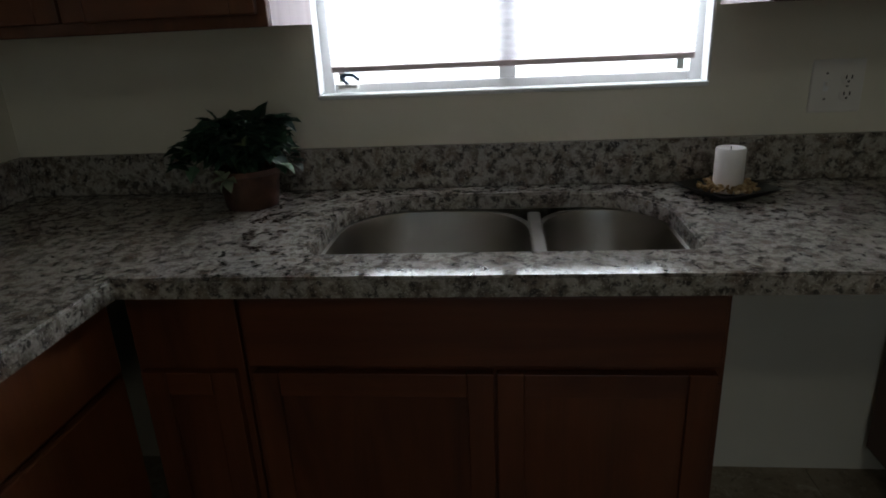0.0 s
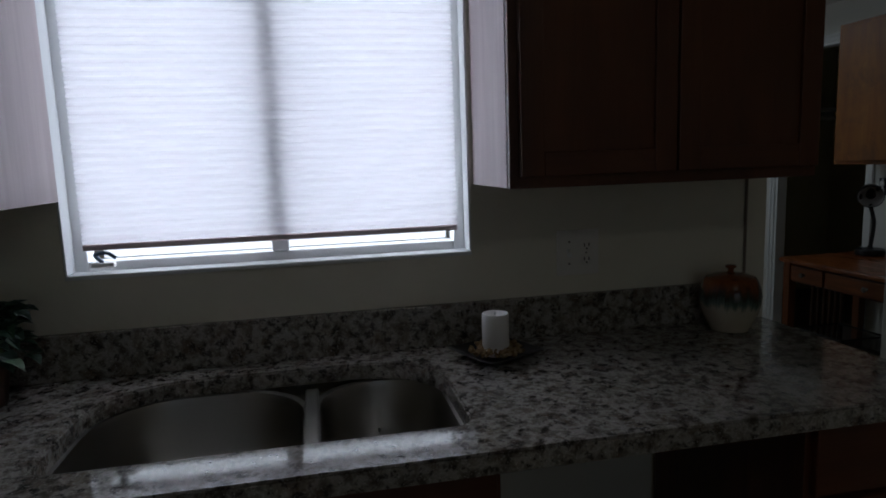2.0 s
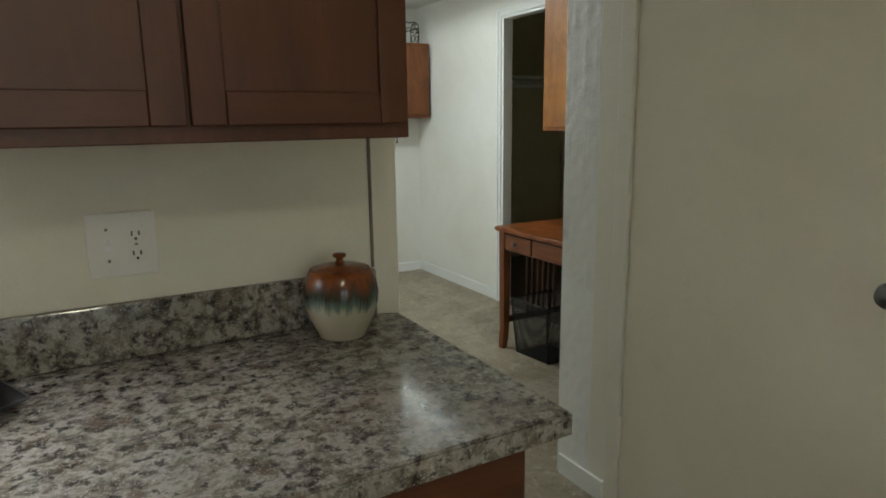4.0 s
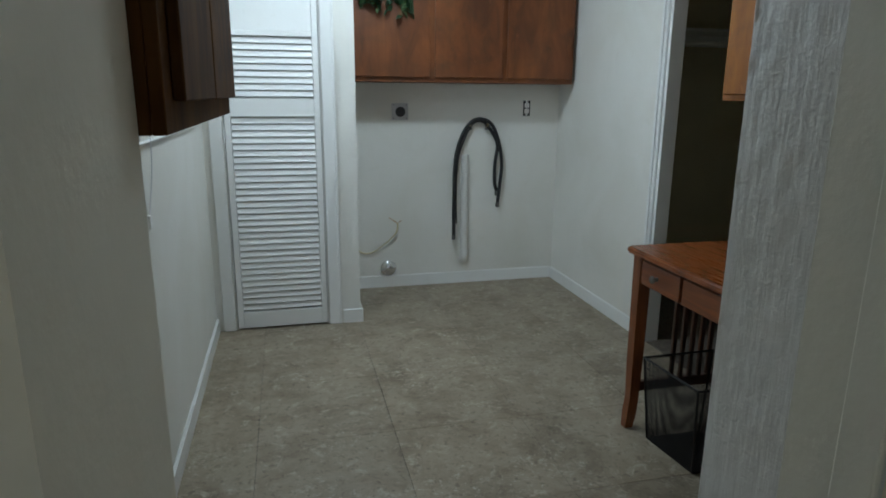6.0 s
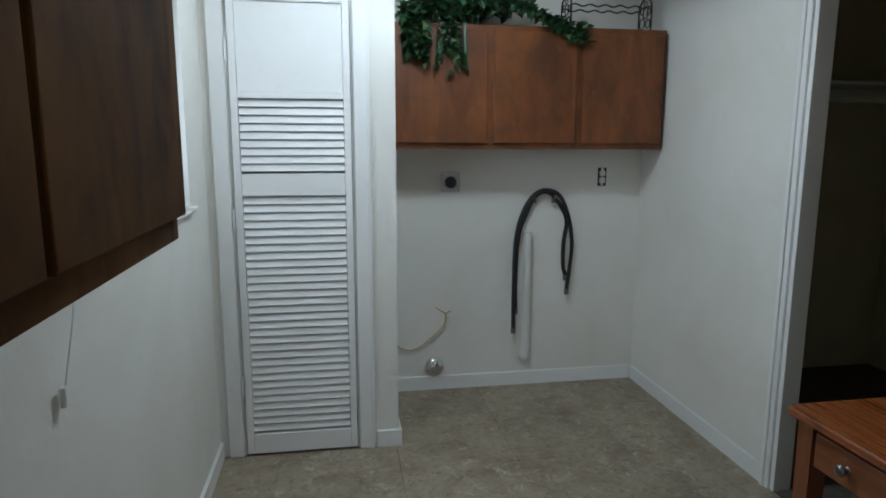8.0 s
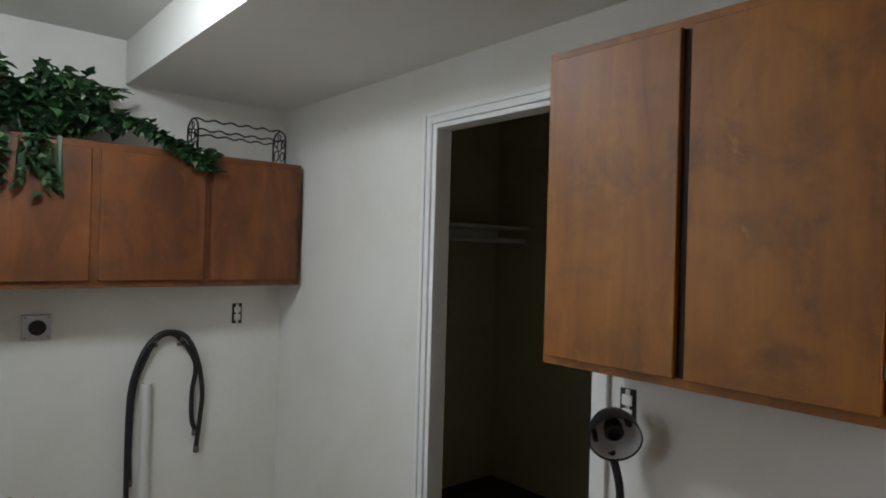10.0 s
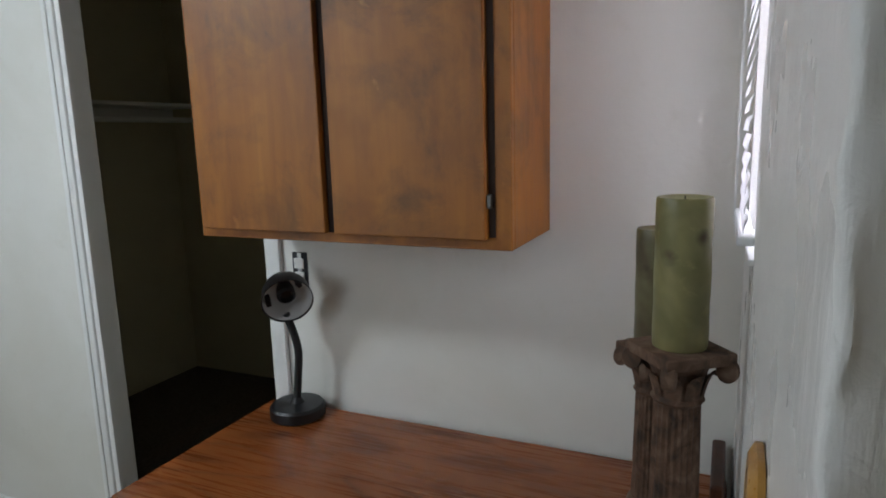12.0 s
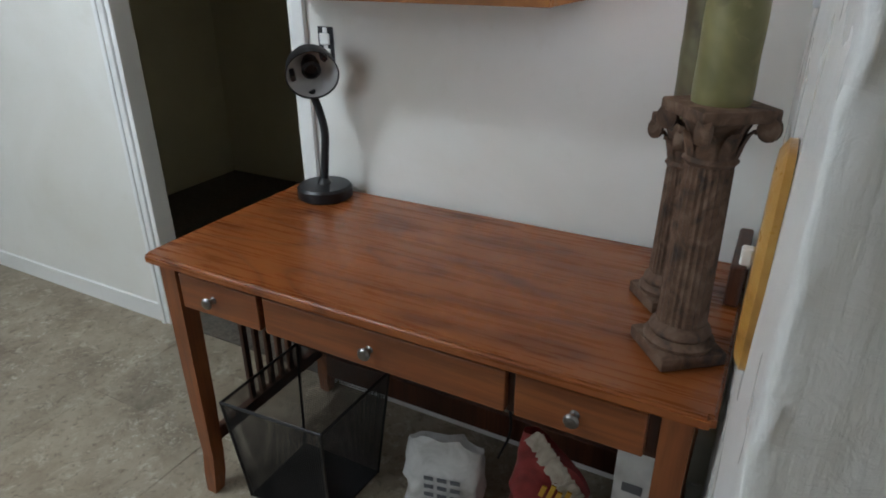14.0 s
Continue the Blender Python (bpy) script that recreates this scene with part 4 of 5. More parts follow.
# dryer socket, water plate, standpipe, hoses, vent cap, cable
t = thing("dryer_socket", (2.385, 5.57, 1.2), "square metal dryer socket with a black centre", "outlet")
slab("cover_plate", (2.33, 2.44, 5.572, 5.5795, 1.146, 1.256), material("dull_steel", (0.5, 0.5, 0.5), 0.4, 0.8), t, 0.002)
part("socket_face", turned(bmesh.new(), [(0.033, 0), (0.033, 0.008), (0.028, 0.01), (0.01, 0.007)], None, 24, Matrix.Translation((2.387, 5.572, 1.2)) @ Matrix.Rotation(radians(90), 4, "X")), BLACK, t, "black round socket", True)
for x in (2.342, 2.428):
    for z in (1.158, 1.244):
        part("screw", turned(bmesh.new(), [(0.004, 0), (0.003, 0.002)], None, 8, Matrix.Translation((x, 5.572, z)) @ Matrix.Rotation(radians(90), 4, "X")), PEWTER, t)


def open_box(name, m, label):
    """An outlet with no cover: dark slot, metal strap and pale sockets; faces -y, placed by m."""
    t = thing(name, m.translation, label, "outlet")
    t.matrix_world = m
    BASE[t.name] = Vector((0, 0, 0))
    slab("box_rim", (-0.026, 0.026, -0.001, -0.0003, -0.052, 0.052), DARK, t, 0)
    slab("strap", (-0.008, 0.008, -0.004, -0.0012, -0.05, 0.05), CHROME, t, 0.001, "bright metal strap")
    for z in (-0.02, 0.02):
        slab("socket", (-0.017, 0.017, -0.009, -0.0042, z - 0.015, z + 0.015), PLASTIC, t, 0.003)
    return t


open_box("open_outlet", Matrix.Translation((3.275, 5.579, 1.225)), "uncovered wall outlet with its metal strap")
open_box("open_outlet", Matrix.Translation((3.514, 3.378, 1.155)) @ Matrix.Rotation(radians(-90), 4, "Z"), "uncovered wall outlet above the desk lamp")

t = thing("standpipe", (2.83, 5.55, 0.17), "white plastic drain standpipe against the wall", "pipe")
part("pipe", turned(bmesh.new(), [(0.024, 0.0), (0.024, 0.66), (0.026, 0.665), (0.026, 0.68), (0.021, 0.68), (0.02, 0.64)], (2.828, 5.545, 0.235), 20), PVC, t, "", True)
part("elbow", tube(bmesh.new(), spline([(2.828, 5.545, 0.25), (2.828, 5.548, 0.2), (2.83, 5.56, 0.18), (2.83, 5.578, 0.175)]), 0.029, 14), PVC, t, "", True)

t = thing("washer_hoses", (2.92, 5.55, 0.35), "pair of black rubber washer hoses looped on taps", "hose")
for dx, dz, yy, ends in ((0.0, 0.0, 5.535, (0.36, 0.58)), (0.022, -0.012, 5.55, (0.47, 0.66))):
    pts = spline([(2.752 + dx * 0.7, yy, ends[0]), (2.75 + dx * 0.6, yy, 0.62), (2.757 + dx * 0.8, yy, 0.88), (2.80 + dx, yy, 1.04 + dz), (2.86 + dx * 0.5, yy, 1.13 + dz), (2.93, yy, 1.155 + dz), (3.01 - dx, yy, 1.12 + dz), (3.065 - dx * 0.3, yy, 1.0 + dz), (3.09 - dx * 2.0, yy, 0.85), (3.082 - dx * 1.6, yy, 0.72), (3.068 - dx * 0.2, yy, ends[1])], 7)
    h = part("hose", tube(bmesh.new(), pts, 0.0115, 10), RUBBER, t, "", True)
    for e in (pts[0], pts[-1]):
        part("coupling", turned(bmesh.new(), [(0.008, -0.034), (0.014, -0.03), (0.014, -0.004), (0.012, 0.0)], e, 12), PEWTER, h, "grey metal coupling", True)
t = thing("water_taps", (2.92, 5.57, 1.1), "two small brass taps on the wall", "tap")
for x in (2.86, 2.985):
    part("tap", tube(bmesh.new(), spline([(x, 5.579, 1.105), (x, 5.56, 1.105), (x, 5.545, 1.11), (x, 5.54, 1.125)]), 0.009, 8), material("tap_brass", (0.35, 0.3, 0.18), 0.4, 1.0), t, "", True)
    slab("tap_handle", (x - 0.018, x + 0.018, 5.548, 5.556, 1.08, 1.096), PEWTER, t, 0.003)

t = thing("vent_cap", (2.295, 5.56, 0.12), "round shiny metal dryer vent cap", "vent")
part("dome", turned(bmesh.new(), [(0.056, 0.0), (0.056, 0.02), (0.052, 0.024), (0.046, 0.03), (0.03, 0.04), (0.006, 0.044)], None, 28, Matrix.Translation((2.295, 5.5795, 0.135)) @ Matrix.Rotation(radians(90), 4, "X")), CHROME, t, "", True)

t = thing("loose_cable", (2.25, 5.57, 0.28), "loose yellowish cable hanging out of the wall", "cable")
part("cable_sheath", tube(bmesh.new(), spline([(2.03, 5.572, 0.37), (2.09, 5.57, 0.27), (2.17, 5.565, 0.25), (2.27, 5.56, 0.31), (2.35, 5.555, 0.39), (2.36, 5.557, 0.455)]), 0.005, 8), material("cream_cable", (0.5, 0.43, 0.25), 0.45), t, "", True)
for dx, dz in ((-0.06, 0.03), (-0.035, 0.012), (0.03, 0.006)):
    part("bare_wire", tube(bmesh.new(), spline([(2.36, 5.556, 0.452), (2.36 + dx * 0.5, 5.55, 0.465 + dz * 0.3), (2.36 + dx, 5.555, 0.465 + dz)], 4), 0.0025, 6), BRASS, t, "", True)

# tan outlet and blind on the left wall
t = thing("tan_outlet", (1.226, 3.27, 0.44), "tan plastic outlet with a worn brass plate", "outlet")
slab("cover_plate", (1.2205, 1.228, 3.232, 3.308, 0.385, 0.503), ALMOND, t, 0.003)
for z in (0.42, 0.468):
    slab("socket", (1.2282, 1.231, 3.252, 3.288, z - 0.015, z + 0.015), material("dark_tan", (0.16, 0.09, 0.035), 0.4), t, 0.001)


def blind(name, x0, x1, z0, z1, step, tilt, m, label):
    """A slatted blind, x across, facing -y, placed by m."""
    t = thing(name, m.translation, label, "blind")
    t.matrix_world = m
    BASE[t.name] = Vector((0, 0, 0))
    slab("head_rail", (x0, x1, -0.015, 0.02, z1 - 0.025, z1), VINYL, t, 0.002)
    slab("bottom_rail", (x0, x1, -0.012, 0.013, z0, z0 + 0.014), VINYL, t, 0.003)
    bm = bmesh.new()
    w = (x1 - x0) / 2
    rows = []
    for k in range(5):
        u = -0.0125 + 0.00625 * k
        c = 0.0016 * (1 - (u / 0.0125) ** 2)
        rows.append([bm.verts.new((s * w, u, c + d)) for s in (-1, 1) for d in (0.0, 0.0009)])
    for a, b in zip(rows, rows[1:]):
        bm.faces.new((a[0], a[2], b[2], b[0]))
        bm.faces.new((a[1], b[1], b[3], a[3]))
        bm.faces.new((a[0], b[0], b[1], a[1]))
        bm.faces.new((a[2], a[3], b[3], b[2]))
    bmesh.ops.rotate(bm, verts=bm.verts[:], matrix=Matrix.Rotation(radians(tilt), 3, "X"))
    me = bpy.data.meshes.new("slat")
    bm.to_mesh(me)
    bm.free()
    me.materials.append(SLAT)
    z = z0 + 0.03
    while z < z1 - 0.03:
        s = new("slat", me)
        s.parent, s.location = t, ((x0 + x1) / 2, 0.0, z)
        z += step
    for x in (x0 + 0.1, x1 - 0.1):
        part("ladder_cord", tube(bmesh.new(), [(x, -0.014, z0), (x, -0.014, z1 - 0.02)], 0.0009, 4), VINYL, t)
    return t


SLAT = shade_fabric()
SLAT.name = "white_blind_slat"
bl = blind("mini_blind", 3.44, 4.58, 1.215, 2.1, 0.021, 32, Matrix.Translation((1.15, 0, 0)) @ Matrix.Rotation(radians(90), 4, "Z"), "white slatted mini blind over the laundry window")
part("pull_cord", tube(bmesh.new(), spline([(3.45, -0.095, 1.25), (3.42, -0.097, 1.1), (3.375, -0.086, 0.95)]), 0.0018, 5), VINYL, bl, "thin white pull cord")
slab("cord_tassel", (3.362, 3.388, -0.09, -0.078, 0.91, 0.952), PLASTIC, bl, 0.003)
slab("corner_bracket", (4.56, 4.6, -0.1, -0.062, 1.165, 1.18), PLASTIC, bl, 0.003)
sill = thing("sill_board", (1.23, 3.97, 1.156), "white painted sill board below the laundry window", "sill", kind="structure")
slab("nosing", (1.2205, 1.236, 3.33, 4.61, 1.156, 1.168), TRIM, sill, 0.005)
blind("mini_blind", -3.43, -3.06, 1.355, 2.2, 0.03, 76, Matrix.Translation((0, 2.229, 0)) @ Matrix.Rotation(radians(180), 4, "Z"), "white slatted mini blind beside the desk")

# switch plate of the desk window wall
t = thing("switch_plate", (2.62, 2.222, 1.06), "honey coloured wooden switch plate on the wall", "switch plate")
bm = bmesh.new()
rings = []
for inset, y in ((0.0, 2.2175), (0.0, 2.2235), (0.008, 2.2295), (0.02, 2.2305)):
    rings.append([bm.verts.new((x, y, z)) for x, z in outline(2.56 + inset, 2.65 - inset, 1.06 + inset, 1.255 - inset, 0.02, 0.03, 5)])
for a, b in zip(rings, rings[1:]):
    for k in range(len(a)):
        bm.faces.new((a[k], a[(k + 1) % len(a)], b[(k + 1) % len(a)], b[k]))
bm.faces.new(rings[-1])
bm.faces.new(rings[0])
part("plate", bm, mottled("honey_wood", (0.25, 0.11, 0.02), (0.42, 0.21, 0.04), (0.5, 0.28, 0.07), 14, 0.3), t, "", True)
slab("toggle", (2.6, 2.612, 2.2307, 2.241, 1.146, 1.162), PLASTIC, t, 0.002, "cream toggle switch")


# ---- desk and what stands on and under it ----
desk = thing("desk", (3.22, 2.85, 0), "red-brown oak writing desk with three drawers", "desk")
DX0, DX1, DY0, DY1 = 2.907, 3.498, 2.226, 3.497
bm = box(bmesh.new(), DX0, DX1, DY0, DY1, 0.724, 0.75)
bmesh.ops.bevel(bm, geom=[e for e in bm.edges if abs(e.verts[0].co.z - e.verts[1].co.z) > 0.01], offset=0.009, segments=4, affect="EDGES")
bmesh.ops.bevel(bm, geom=[e for e in bm.edges if all(v.co.z > 0.74 for v in e.verts) or all(v.co.z < 0.73 for v in e.verts)], offset=0.006, segments=3, affect="EDGES")
part("desktop", bm, OAK_TOP, desk, "polished red oak top with cathedral grain", True)


def leg(x, y, sx, sy):
    bm = bmesh.new()
    rings = []
    for h, a, dx in ((0.7235, 0.025, 0), (0.3, 0.0225, 0), (0.13, 0.019, 0), (0.06, 0.02, 0.004), (0.0, 0.0165, 0.008)):
        rings.append([bm.verts.new((x + u * a + sx * dx, y + v * a + sy * dx, h)) for u, v in ((-1, -1), (1, -1), (1, 1), (-1, 1))])
    for a, b in zip(rings, rings[1:]):
        for k in range(4):
            bm.faces.new((a[k], a[(k + 1) % 4], b[(k + 1) % 4], b[k]))
    bm.faces.new(rings[0])
    bm.faces.new(rings[-1][::-1])
    part("leg", bm, OAK, desk)


LX0, LX1, LY0, LY1 = 2.95, 3.455, 2.28, 3.442
for x, sx in ((LX0, -1), (LX1, 1)):
    for y, sy in ((LY0, -1), (LY1, 1)):
        leg(x, y, sx, sy)
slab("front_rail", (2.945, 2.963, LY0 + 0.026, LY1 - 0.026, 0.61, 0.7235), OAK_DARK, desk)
slab("back_rail", (3.435, 3.455, LY0 + 0.026, LY1 - 0.026, 0.61, 0.7235), OAK_Y, desk)
for y in (LY0, LY1):
    slab("side_rail", (LX0 + 0.026, LX1 - 0.026, y - 0.011, y + 0.011, 0.62, 0.7235), OAK, desk)
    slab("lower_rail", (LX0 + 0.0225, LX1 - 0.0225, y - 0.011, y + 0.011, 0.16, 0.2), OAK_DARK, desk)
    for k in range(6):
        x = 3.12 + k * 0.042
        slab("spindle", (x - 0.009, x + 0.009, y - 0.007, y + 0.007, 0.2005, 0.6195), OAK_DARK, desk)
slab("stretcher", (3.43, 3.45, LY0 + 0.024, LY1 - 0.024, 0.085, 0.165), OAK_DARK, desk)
for a, b, ky in ((3.165, 3.405, 3.3), (2.575, 3.148, 2.87), (2.325, 2.557, 2.445)):
    d = slab("drawer", (2.924, 2.9445, a, b, 0.622, 0.712), OAK_Y, desk, 0.003)
    part("knob", turned(bmesh.new(), [(0.009, 0), (0.006, 0.004), (0.006, 0.011), (0.013, 0.016), (0.0145, 0.021), (0.011, 0.026), (0.003, 0.028)], None, 20, Matrix.Translation((2.924, ky, 0.667)) @ Matrix.Rotation(radians(-90), 4, "Y")), PEWTER, d, "round pewter knob", True)

# desk lamp
lamp = thing("desk_lamp", (3.44, 3.35, 0.75), "black gooseneck desk lamp, switched off", "lamp")
LB = Vector((3.42, 3.35, 0.7505))
part("base", turned(bmesh.new(), [(0.074, 0), (0.078, 0.004), (0.078, 0.03), (0.072, 0.037), (0.02, 0.04), (0.014, 0.05), (0.0115, 0.055)], LB, 40), BLACK, lamp, "", True)
neck = spline([LB + Vector((0, 0, 0.045)), LB + Vector((0.002, -0.008, 0.12)), LB + Vector((0.0, -0.016, 0.19)), LB + Vector((-0.006, -0.008, 0.25)), LB + Vector((-0.018, 0.004, 0.305))], 10)
part("gooseneck", tube(bmesh.new(), neck, 0.011, 14), RUBBER, lamp, "", True)
HC = Vector((3.385, 3.333, 1.11))
aim = (Vector((2.35, 2.35, 0.55)) - HC).normalized()
ax = Matrix.Translation(HC) @ aim.to_track_quat("Z", "Y").to_matrix().to_4x4() @ Matrix.Scale(0.95, 4)
head = part("shade", turned(bmesh.new(), [(0.012, -0.072), (0.034, -0.069), (0.054, -0.052), (0.067, -0.024), (0.071, 0.01), (0.073, 0.024), (0.0705, 0.024), (0.0685, 0.009), (0.064, -0.022), (0.05, -0.046), (0.026, -0.06), (0.004, -0.062)], None, 40, ax), BLACK, lamp, "", True)
part("reflector", turned(bmesh.new(), [(0.069, 0.02), (0.0675, 0.009), (0.0628, -0.022), (0.049, -0.045), (0.025, -0.059), (0.004, -0.061)], None, 40, ax, caps=False), SILVER_DUST, head, "pale grey inner reflector", True)
part("bulb_socket", turned(bmesh.new(), [(0.02, -0.058), (0.026, -0.034), (0.027, -0.004), (0.02, 0.002), (0.015, -0.012), (0.004, -0.013)], None, 24, ax), BLACK, head, "empty black bulb socket", True)
for turn in (50, 195):
    bm = box(bmesh.new(), 0.046, 0.06, -0.009, 0.009, -0.03, 0.012, 0.003)
    bmesh.ops.transform(bm, matrix=ax @ Matrix.Rotation(radians(turn), 4, "Z"), verts=bm.verts[:])
    part("vent_slot", bm, BLACK, head, "black slot in the reflector")


# columns with candles
def column(cx, cy, z0, high, turn, label, wide=1.0):
    t = thing("column_candleholder", (cx, cy, z0), label, "candle holder", "columns on the desk")
    t.scale = (wide, wide, 1.0)
    m = Matrix.Translation((cx, cy, z0)) @ Matrix.Rotation(radians(turn), 4, "Z")

    def block(name, h, a, b, bev):
        bm = box(bmesh.new(), -h, h, -h, h, a, b, bev)
        bmesh.ops.transform(bm, matrix=m, verts=bm.verts[:])
        return part(name, bm, RUSTIC, t, "", True)

    block("plinth", 0.068, 0.0005, 0.026, 0.005)
    part("foot", turned(bmesh.new(), [(0.066, 0.0265), (0.068, 0.034), (0.062, 0.04), (0.056, 0.044), (0.059, 0.05), (0.057, 0.056), (0.05, 0.062), (0.048, 0.068)], (cx, cy, z0), 32), RUSTIC, t, "", True)
    part("shaft", turned(bmesh.new(), [(0.048, 0.068), (0.0465, 0.1), (0.042, high - 0.1), (0.041, high - 0.092)], (cx, cy, z0), 48, None, 1, 0.0028), RUSTIC, t, "fluted shaft, worn brown and grey")
    part("bell", turned(bmesh.new(), [(0.043, high - 0.092), (0.048, high - 0.086), (0.043, high - 0.08), (0.043, high - 0.06), (0.05, high - 0.035), (0.06, high - 0.021)], (cx, cy, z0), 32), RUSTIC, t, "", True)
    for k in range(8):
        a = radians(turn + 45 * k)
        bm = bmesh.new()
        d = Vector((math.cos(a), math.sin(a), 0))
        s = Vector((-math.sin(a), math.cos(a), 0))
        o = Vector((cx, cy, z0 + high))
        prof = [(0.042, -0.078, 0.014), (0.047, -0.058, 0.016), (0.054, -0.042, 0.014), (0.063, -0.034, 0.009), (0.064, -0.04, 0.005)]
        rows = [[bm.verts.new(o + d * (r + off) + s * w + Vector((0, 0, z))) for w, off in ((-ww, 0), (0, 0.004), (ww, 0), (0, -0.004))] for r, z, ww in prof]
        for p, q in zip(rows, rows[1:]):
            for j in range(4):
                bm.faces.new((p[j], p[(j + 1) % 4], q[(j + 1) % 4], q[j]))
        part("acanthus_leaf", bm, RUSTIC, t, "", True)
    for k in range(4):
        a = radians(turn + 45 + 90 * k)
        q = Matrix.Translation((cx + 0.083 * math.cos(a), cy + 0.083 * math.sin(a), z0 + high - 0.03)) @ Matrix.Rotation(a, 4, "Z") @ Matrix.Rotation(radians(90), 4, "X")
        part("volute", turned(bmesh.new(), [(0.006, -0.012), (0.018, -0.011), (0.02, 0), (0.018, 0.011), (0.006, 0.012)], None, 16, q), RUSTIC, t, "", True)
    block("abacus", 0.07, high - 0.02, high - 0.0002, 0.004)
    return m


def pillar(cx, cy, z0, r, h, mat, label):
    rnd = random.Random(int(cx * 1000))
    prof = [(r * 0.97, 0.0), (r, 0.004)] + [(r * (1 + 0.012 * math.sin(k * 1.7)), h * k / 10) for k in range(1, 10)] + [(r, h - 0.004), (r * 0.95, h), (r * 0.75, h - 0.004), (r * 0.2, h - 0.008)]
    t = thing("pillar_candle", (cx, cy, z0), label, "candle", "candles on the columns")
    part("wax", turned(bmesh.new(), prof, (cx, cy, z0 + 0.0005), 32), mat, t, "", True)
    part("wick", turned(bmesh.new(), [(0.0013, 0), (0.001, 0.01)], (cx, cy, z0 + h - 0.008), 6), BLACK, t)


column(3.075, 2.315, 0.75, 0.438, 38, "tall rust-brown fluted column candle holder", 0.88)
pillar(3.075, 2.315, 1.188, 0.0425, 0.238, WAX_GREEN, "thick mottled green pillar candle on the column")
column(3.25, 2.37, 0.75, 0.375, 38, "shorter rust-brown fluted column candle holder", 0.74)
pillar(3.25, 2.37, 1.125, 0.037, 0.225, WAX_BROWN, "brownish green pillar candle on the shorter column")
bx = tagged(slab("wooden_block", (3.28, 3.495, 2.232, 2.26, 0.7505, 0.84), OAK_DARK, None, 0.006), "dark wooden board standing at the desk end", "board")

# wire mesh bin
t = thing("mesh_bin", (3.1, 3.2, 0), "black wire mesh waste bin with a square top", "waste bin")
top = [(2.943, 3.365), (2.965, 3.06), (3.262, 3.052), (3.25, 3.37)]
bot = [(2.967, 3.337), (2.995, 3.085), (3.205, 3.07), (3.2, 3.337)]
part("rim", tube(bmesh.new(), [(x, y, 0.335) for x, y in top], 0.005, 6, True), IRON, t)
for (a, b), (c, d) in zip(zip(top, top[1:] + top[:1]), zip(bot, bot[1:] + bot[:1])):
    bm = bmesh.new()
    n = 44
    for k in range(n + 1):
        f = k / n
        p = Vector((a[0] + (b[0] - a[0]) * f, a[1] + (b[1] - a[1]) * f, 0.335))
        q = Vector((c[0] + (d[0] - c[0]) * f, c[1] + (d[1] - c[1]) * f, 0.008))
        tube(bm, [p, q], 0.0009, 3)
        g = k / n
        p = Vector((c[0] + (a[0] - c[0]) * g, c[1] + (a[1] - c[1]) * g, 0.008 + 0.327 * g))
        q = Vector((d[0] + (b[0] - d[0]) * g, d[1] + (b[1] - d[1]) * g, 0.008 + 0.327 * g))
        tube(bm, [p, q], 0.0009, 3)
    part("mesh_side", bm, MESH, t, "fine black wire mesh")
    part("corner_wire", tube(bmesh.new(), [(a[0], a[1], 0.335), (c[0], c[1], 0.005)], 0.004, 6), IRON, t)
bm = bmesh.new()
vs = [bm.verts.new((x, y, z)) for z in (0.002, 0.008) for x, y in bot]
bm.faces.new(vs[:4][::-1])
bm.faces.new(vs[4:])
for k in range(4):
    bm.faces.new((vs[k], vs[(k + 1) % 4], vs[4 + (k + 1) % 4], vs[4 + k]))
part("bottom", bm, IRON, t)


def sack(name, cx, cy, w, d, h, turn, lean, mat, label, seed, slope=0.0):
    """A filled, crumpled bag that stands on the floor."""
    t = thing(name, (cx, cy, 0), label, "bag")
    bm = bmesh.new()
    m = Matrix.Translation((cx, cy, 0.002)) @ Matrix.Rotation(radians(turn), 4, "Z")
    rows = []
    for i in range(13):
        f = i / 12
        pinch = 1 - 0.75 * max(0, f - 0.6) / 0.4
        ring = []
        for k in range(28):
            a = 2 * math.pi * k / 28
            c, s = math.cos(a), math.sin(a)
            x = w / 2 * math.copysign(abs(c) ** 0.5, c) * (0.94 + 0.06 * pinch)
            y = d / 2 * math.copysign(abs(s) ** 0.5, s) * pinch
            wob = noise.noise(Vector((x * 22 + seed, y * 22, f * 6))) * 0.012
            ring.append(bm.verts.new(m @ Vector((x + wob + lean * f, y + wob, (h - slope * max(0.0, x + w * 0.3)) * f + (noise.noise(Vector((x * 14, seed, 3))) * 0.05 if i == 12 else 0)))))
        rows.append(ring)
    for a, b in zip(rows, rows[1:]):
        for k in range(28):
            bm.faces.new((a[k], a[(k + 1) % 28], b[(k + 1) % 28], b[k]))
    bm.faces.new(rows[0][::-1])
    bm.faces.new(rows[-1])
    part("bag_body", bm, mat, t, "", True)
    return t, m


t, m = sack("paper_bag", 3.2, 2.845, 0.21, 0.11, 0.225, -78, 0.0, BAG_WHITE, "crumpled white bag with grey print", 2.0)
for r in range(4):
    for c in range(3):
        bm = box(bmesh.new(), -0.04 + c * 0.036, -0.014 + c * 0.036, -0.0625, -0.0605, 0.05 + r * 0.028, 0.062 + r * 0.028)
        bmesh.ops.transform(bm, matrix=m, verts=bm.verts[:])
        part("print_bar", bm, PRINT_GREY, t)
t, m = sack("snack_bag", 3.2, 2.585, 0.17, 0.1, 0.36, -78, 0.045, BAG_RED, "torn red and white bag with gold print", 7.0, 1.25)
bm = bmesh.new()
rows = []
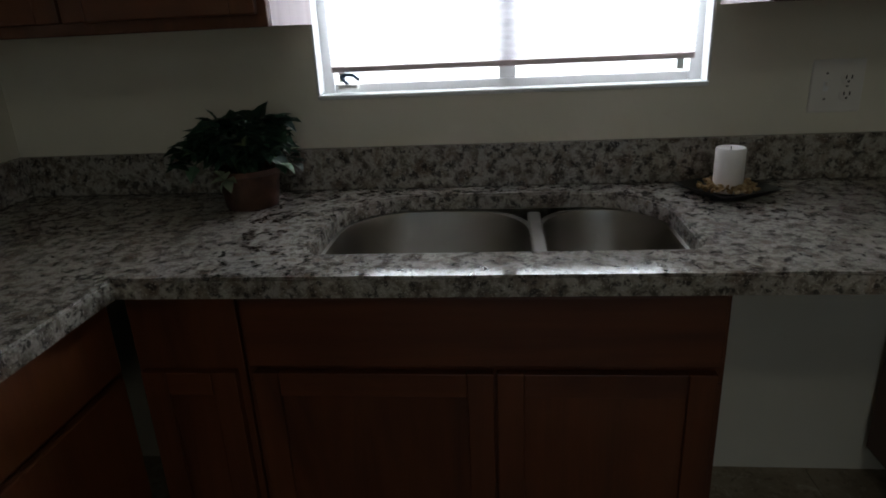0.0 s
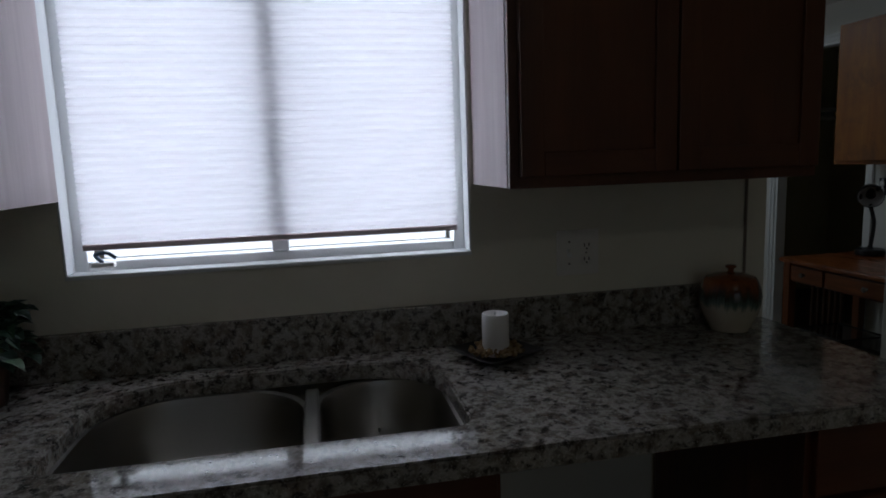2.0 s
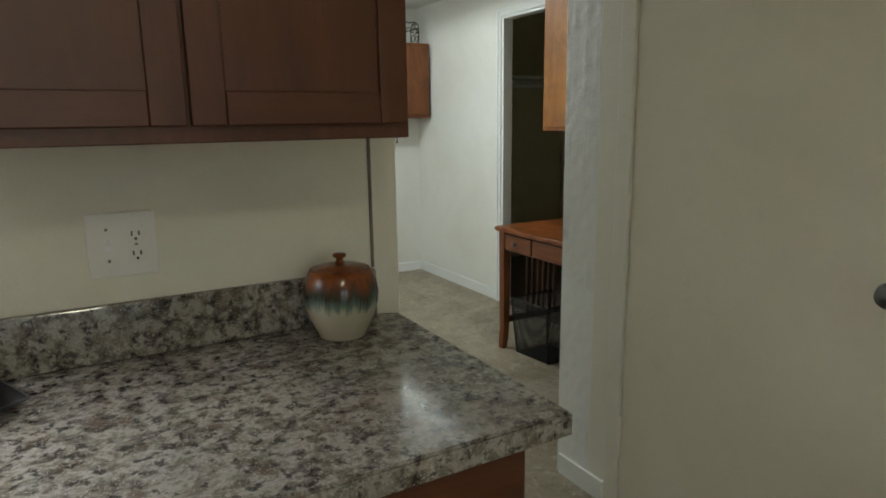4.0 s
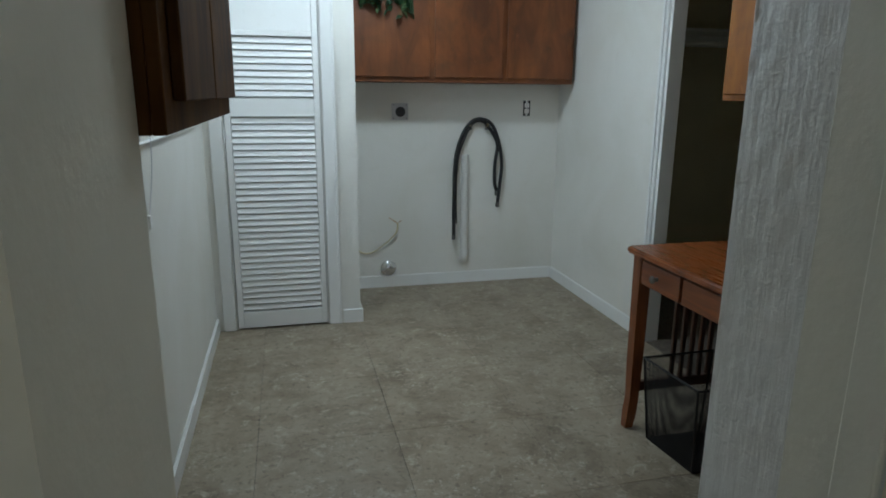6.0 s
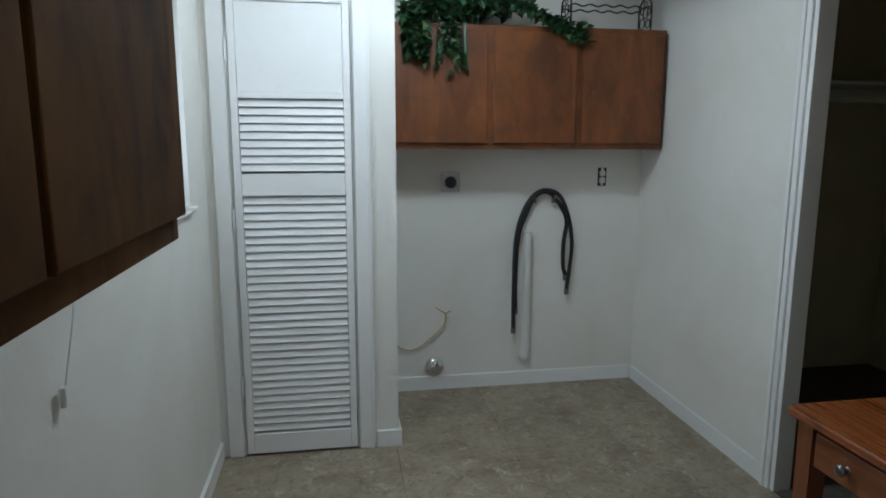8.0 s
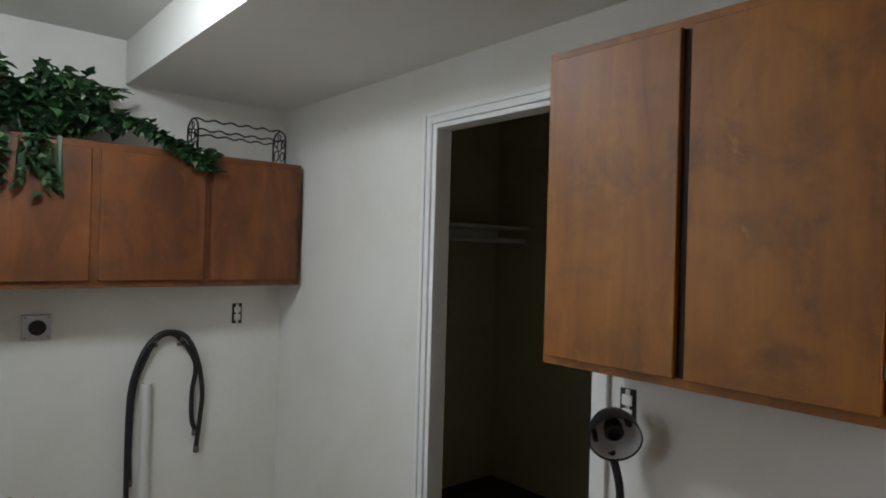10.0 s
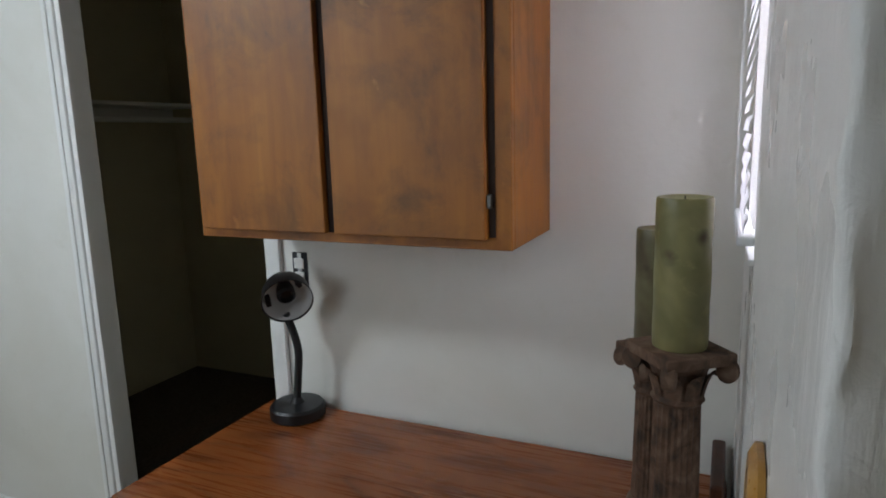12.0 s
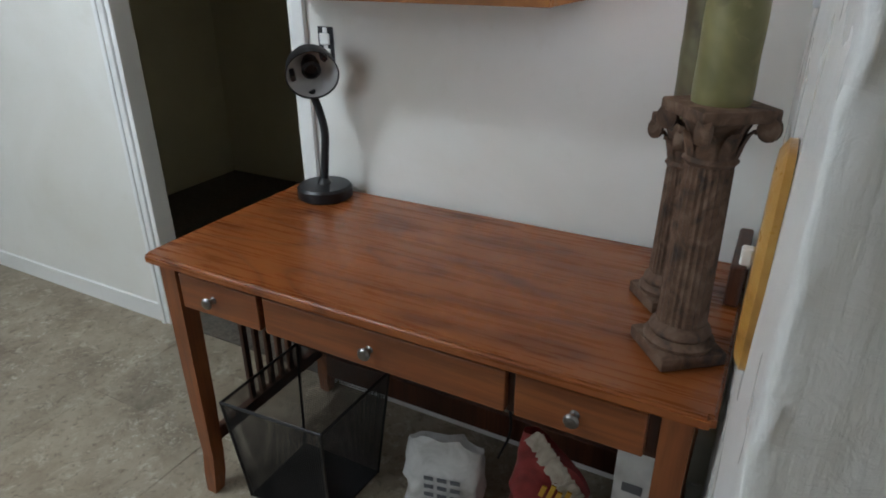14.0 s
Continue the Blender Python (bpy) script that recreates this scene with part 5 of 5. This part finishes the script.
for k in range(31):
    u = k / 30
    x = -0.06 + u * 0.145
    z = 0.36 - 1.25 * max(0.0, x + 0.051) + 0.012 * noise.noise(Vector((k * 0.8, 3, 1)))
    wide = 0.022 + 0.012 * noise.noise(Vector((k * 0.5, 8, 2))) + 0.012 * u
    lean = 0.045 * z / 0.36
    ripple = 0.004 * noise.noise(Vector((k * 0.6, 1, 5)))
    rows.append([bm.verts.new((x + lean + dx, y + ripple, z + dz)) for dx, y, dz in ((-wide, -0.034, -0.012), (0.004, -0.02, 0.01), (0.008, -0.016, 0.008), (0.002, -0.024, -0.014))])
for a, b in zip(rows, rows[1:]):
    for q in range(4):
        bm.faces.new((a[q], a[(q + 1) % 4], b[(q + 1) % 4], b[q]))
bmesh.ops.transform(bm, matrix=m, verts=bm.verts[:])
part("torn_edge", bm, PAPER, t, "torn pale paper edge", True)
for k in range(5):
    bm = box(bmesh.new(), -0.05 + k * 0.019, -0.039 + k * 0.019, -0.0565, -0.0525, 0.205, 0.24 + 0.012 * (k % 2))
    bmesh.ops.transform(bm, matrix=m @ Matrix.Rotation(radians(16), 4, "Y"), verts=bm.verts[:])
    part("print_bar", bm, PRINT_GOLD, t)
bm = box(bmesh.new(), -0.075, 0.07, -0.0575, -0.0535, 0.03, 0.165, 0.002)
bmesh.ops.transform(bm, matrix=m, verts=bm.verts[:])
part("white_panel", bm, BAG_WHITE, t, "white printed panel")
t = thing("white_carton", (3.28, 2.39, 0), "narrow white cardboard carton under the desk", "carton")
slab("carton_body", (3.19, 3.34, 2.305, 2.405, 0.001, 0.4), BAG_WHITE, t, 0.004)
slab("print_bar", (3.1882, 3.1898, 2.34, 2.385, 0.28, 0.305), PRINT_GREY, t, 0)
t = thing("power_cord", (3.45, 2.85, 0), "thin black power cord hanging behind the desk", "cord")
part("cord", tube(bmesh.new(), spline([(3.47, 3.1, 0.72), (3.465, 3.05, 0.45), (3.44, 2.9, 0.36), (3.42, 2.78, 0.3), (3.41, 2.74, 0.15), (3.42, 2.78, 0.006)]), 0.004, 6), RUBBER, t, "", True)

# closet shelf and rod
t = thing("closet_shelf", (4.6, 5.35, 1.7), "painted wooden closet shelf with a hanging rod", "shelf")
slab("board", (3.6, 5.14, 5.24, 5.545, 1.735, 1.755), TRIM, t)
slab("cleat", (3.6, 5.14, 5.53, 5.549, 1.66, 1.734), TRIM, t)
part("rod", tube(bmesh.new(), [(3.595, 5.29, 1.66), (5.148, 5.29, 1.66)], 0.016, 12), TRIM, t, "", True)

# ---- floor tiles ----
tile_mesh = None
S = 0.53
for i in range(-7, 4):
    for j in range(-10, 7):
        x0, y0 = 2.012 + i * S, 3.62 + j * S
        x1, y1 = x0 + S, y0 + S
        cx0, cx1 = max(x0, XL), min(x1, 3.515)
        cy0, cy1 = max(y0, -2.72), min(y1, 5.58)
        if cx1 - cx0 < 0.02 or cy1 - cy0 < 0.02 or (cy0 > 2.2 and cx1 < 1.25) or (cy1 < 2.0 and cx0 > 2.4):
            continue
        bm = box(bmesh.new(), cx0 + 0.0006, cx1 - 0.0006, cy0 + 0.0006, cy1 - 0.0006, -0.0038, 0.0)
        bmesh.ops.bevel(bm, geom=[e for e in bm.edges if all(v.co.z > -0.001 for v in e.verts)], offset=0.0012, segments=1, affect="EDGES")
        me = bpy.data.meshes.new("tile")
        bm.to_mesh(me)
        bm.free()
        me.materials.append(TILE)
        tile = new("tile", me)
        tile.parent = FLOOR
        tile.matrix_parent_inverse = Matrix.Translation(-FLOOR.location)
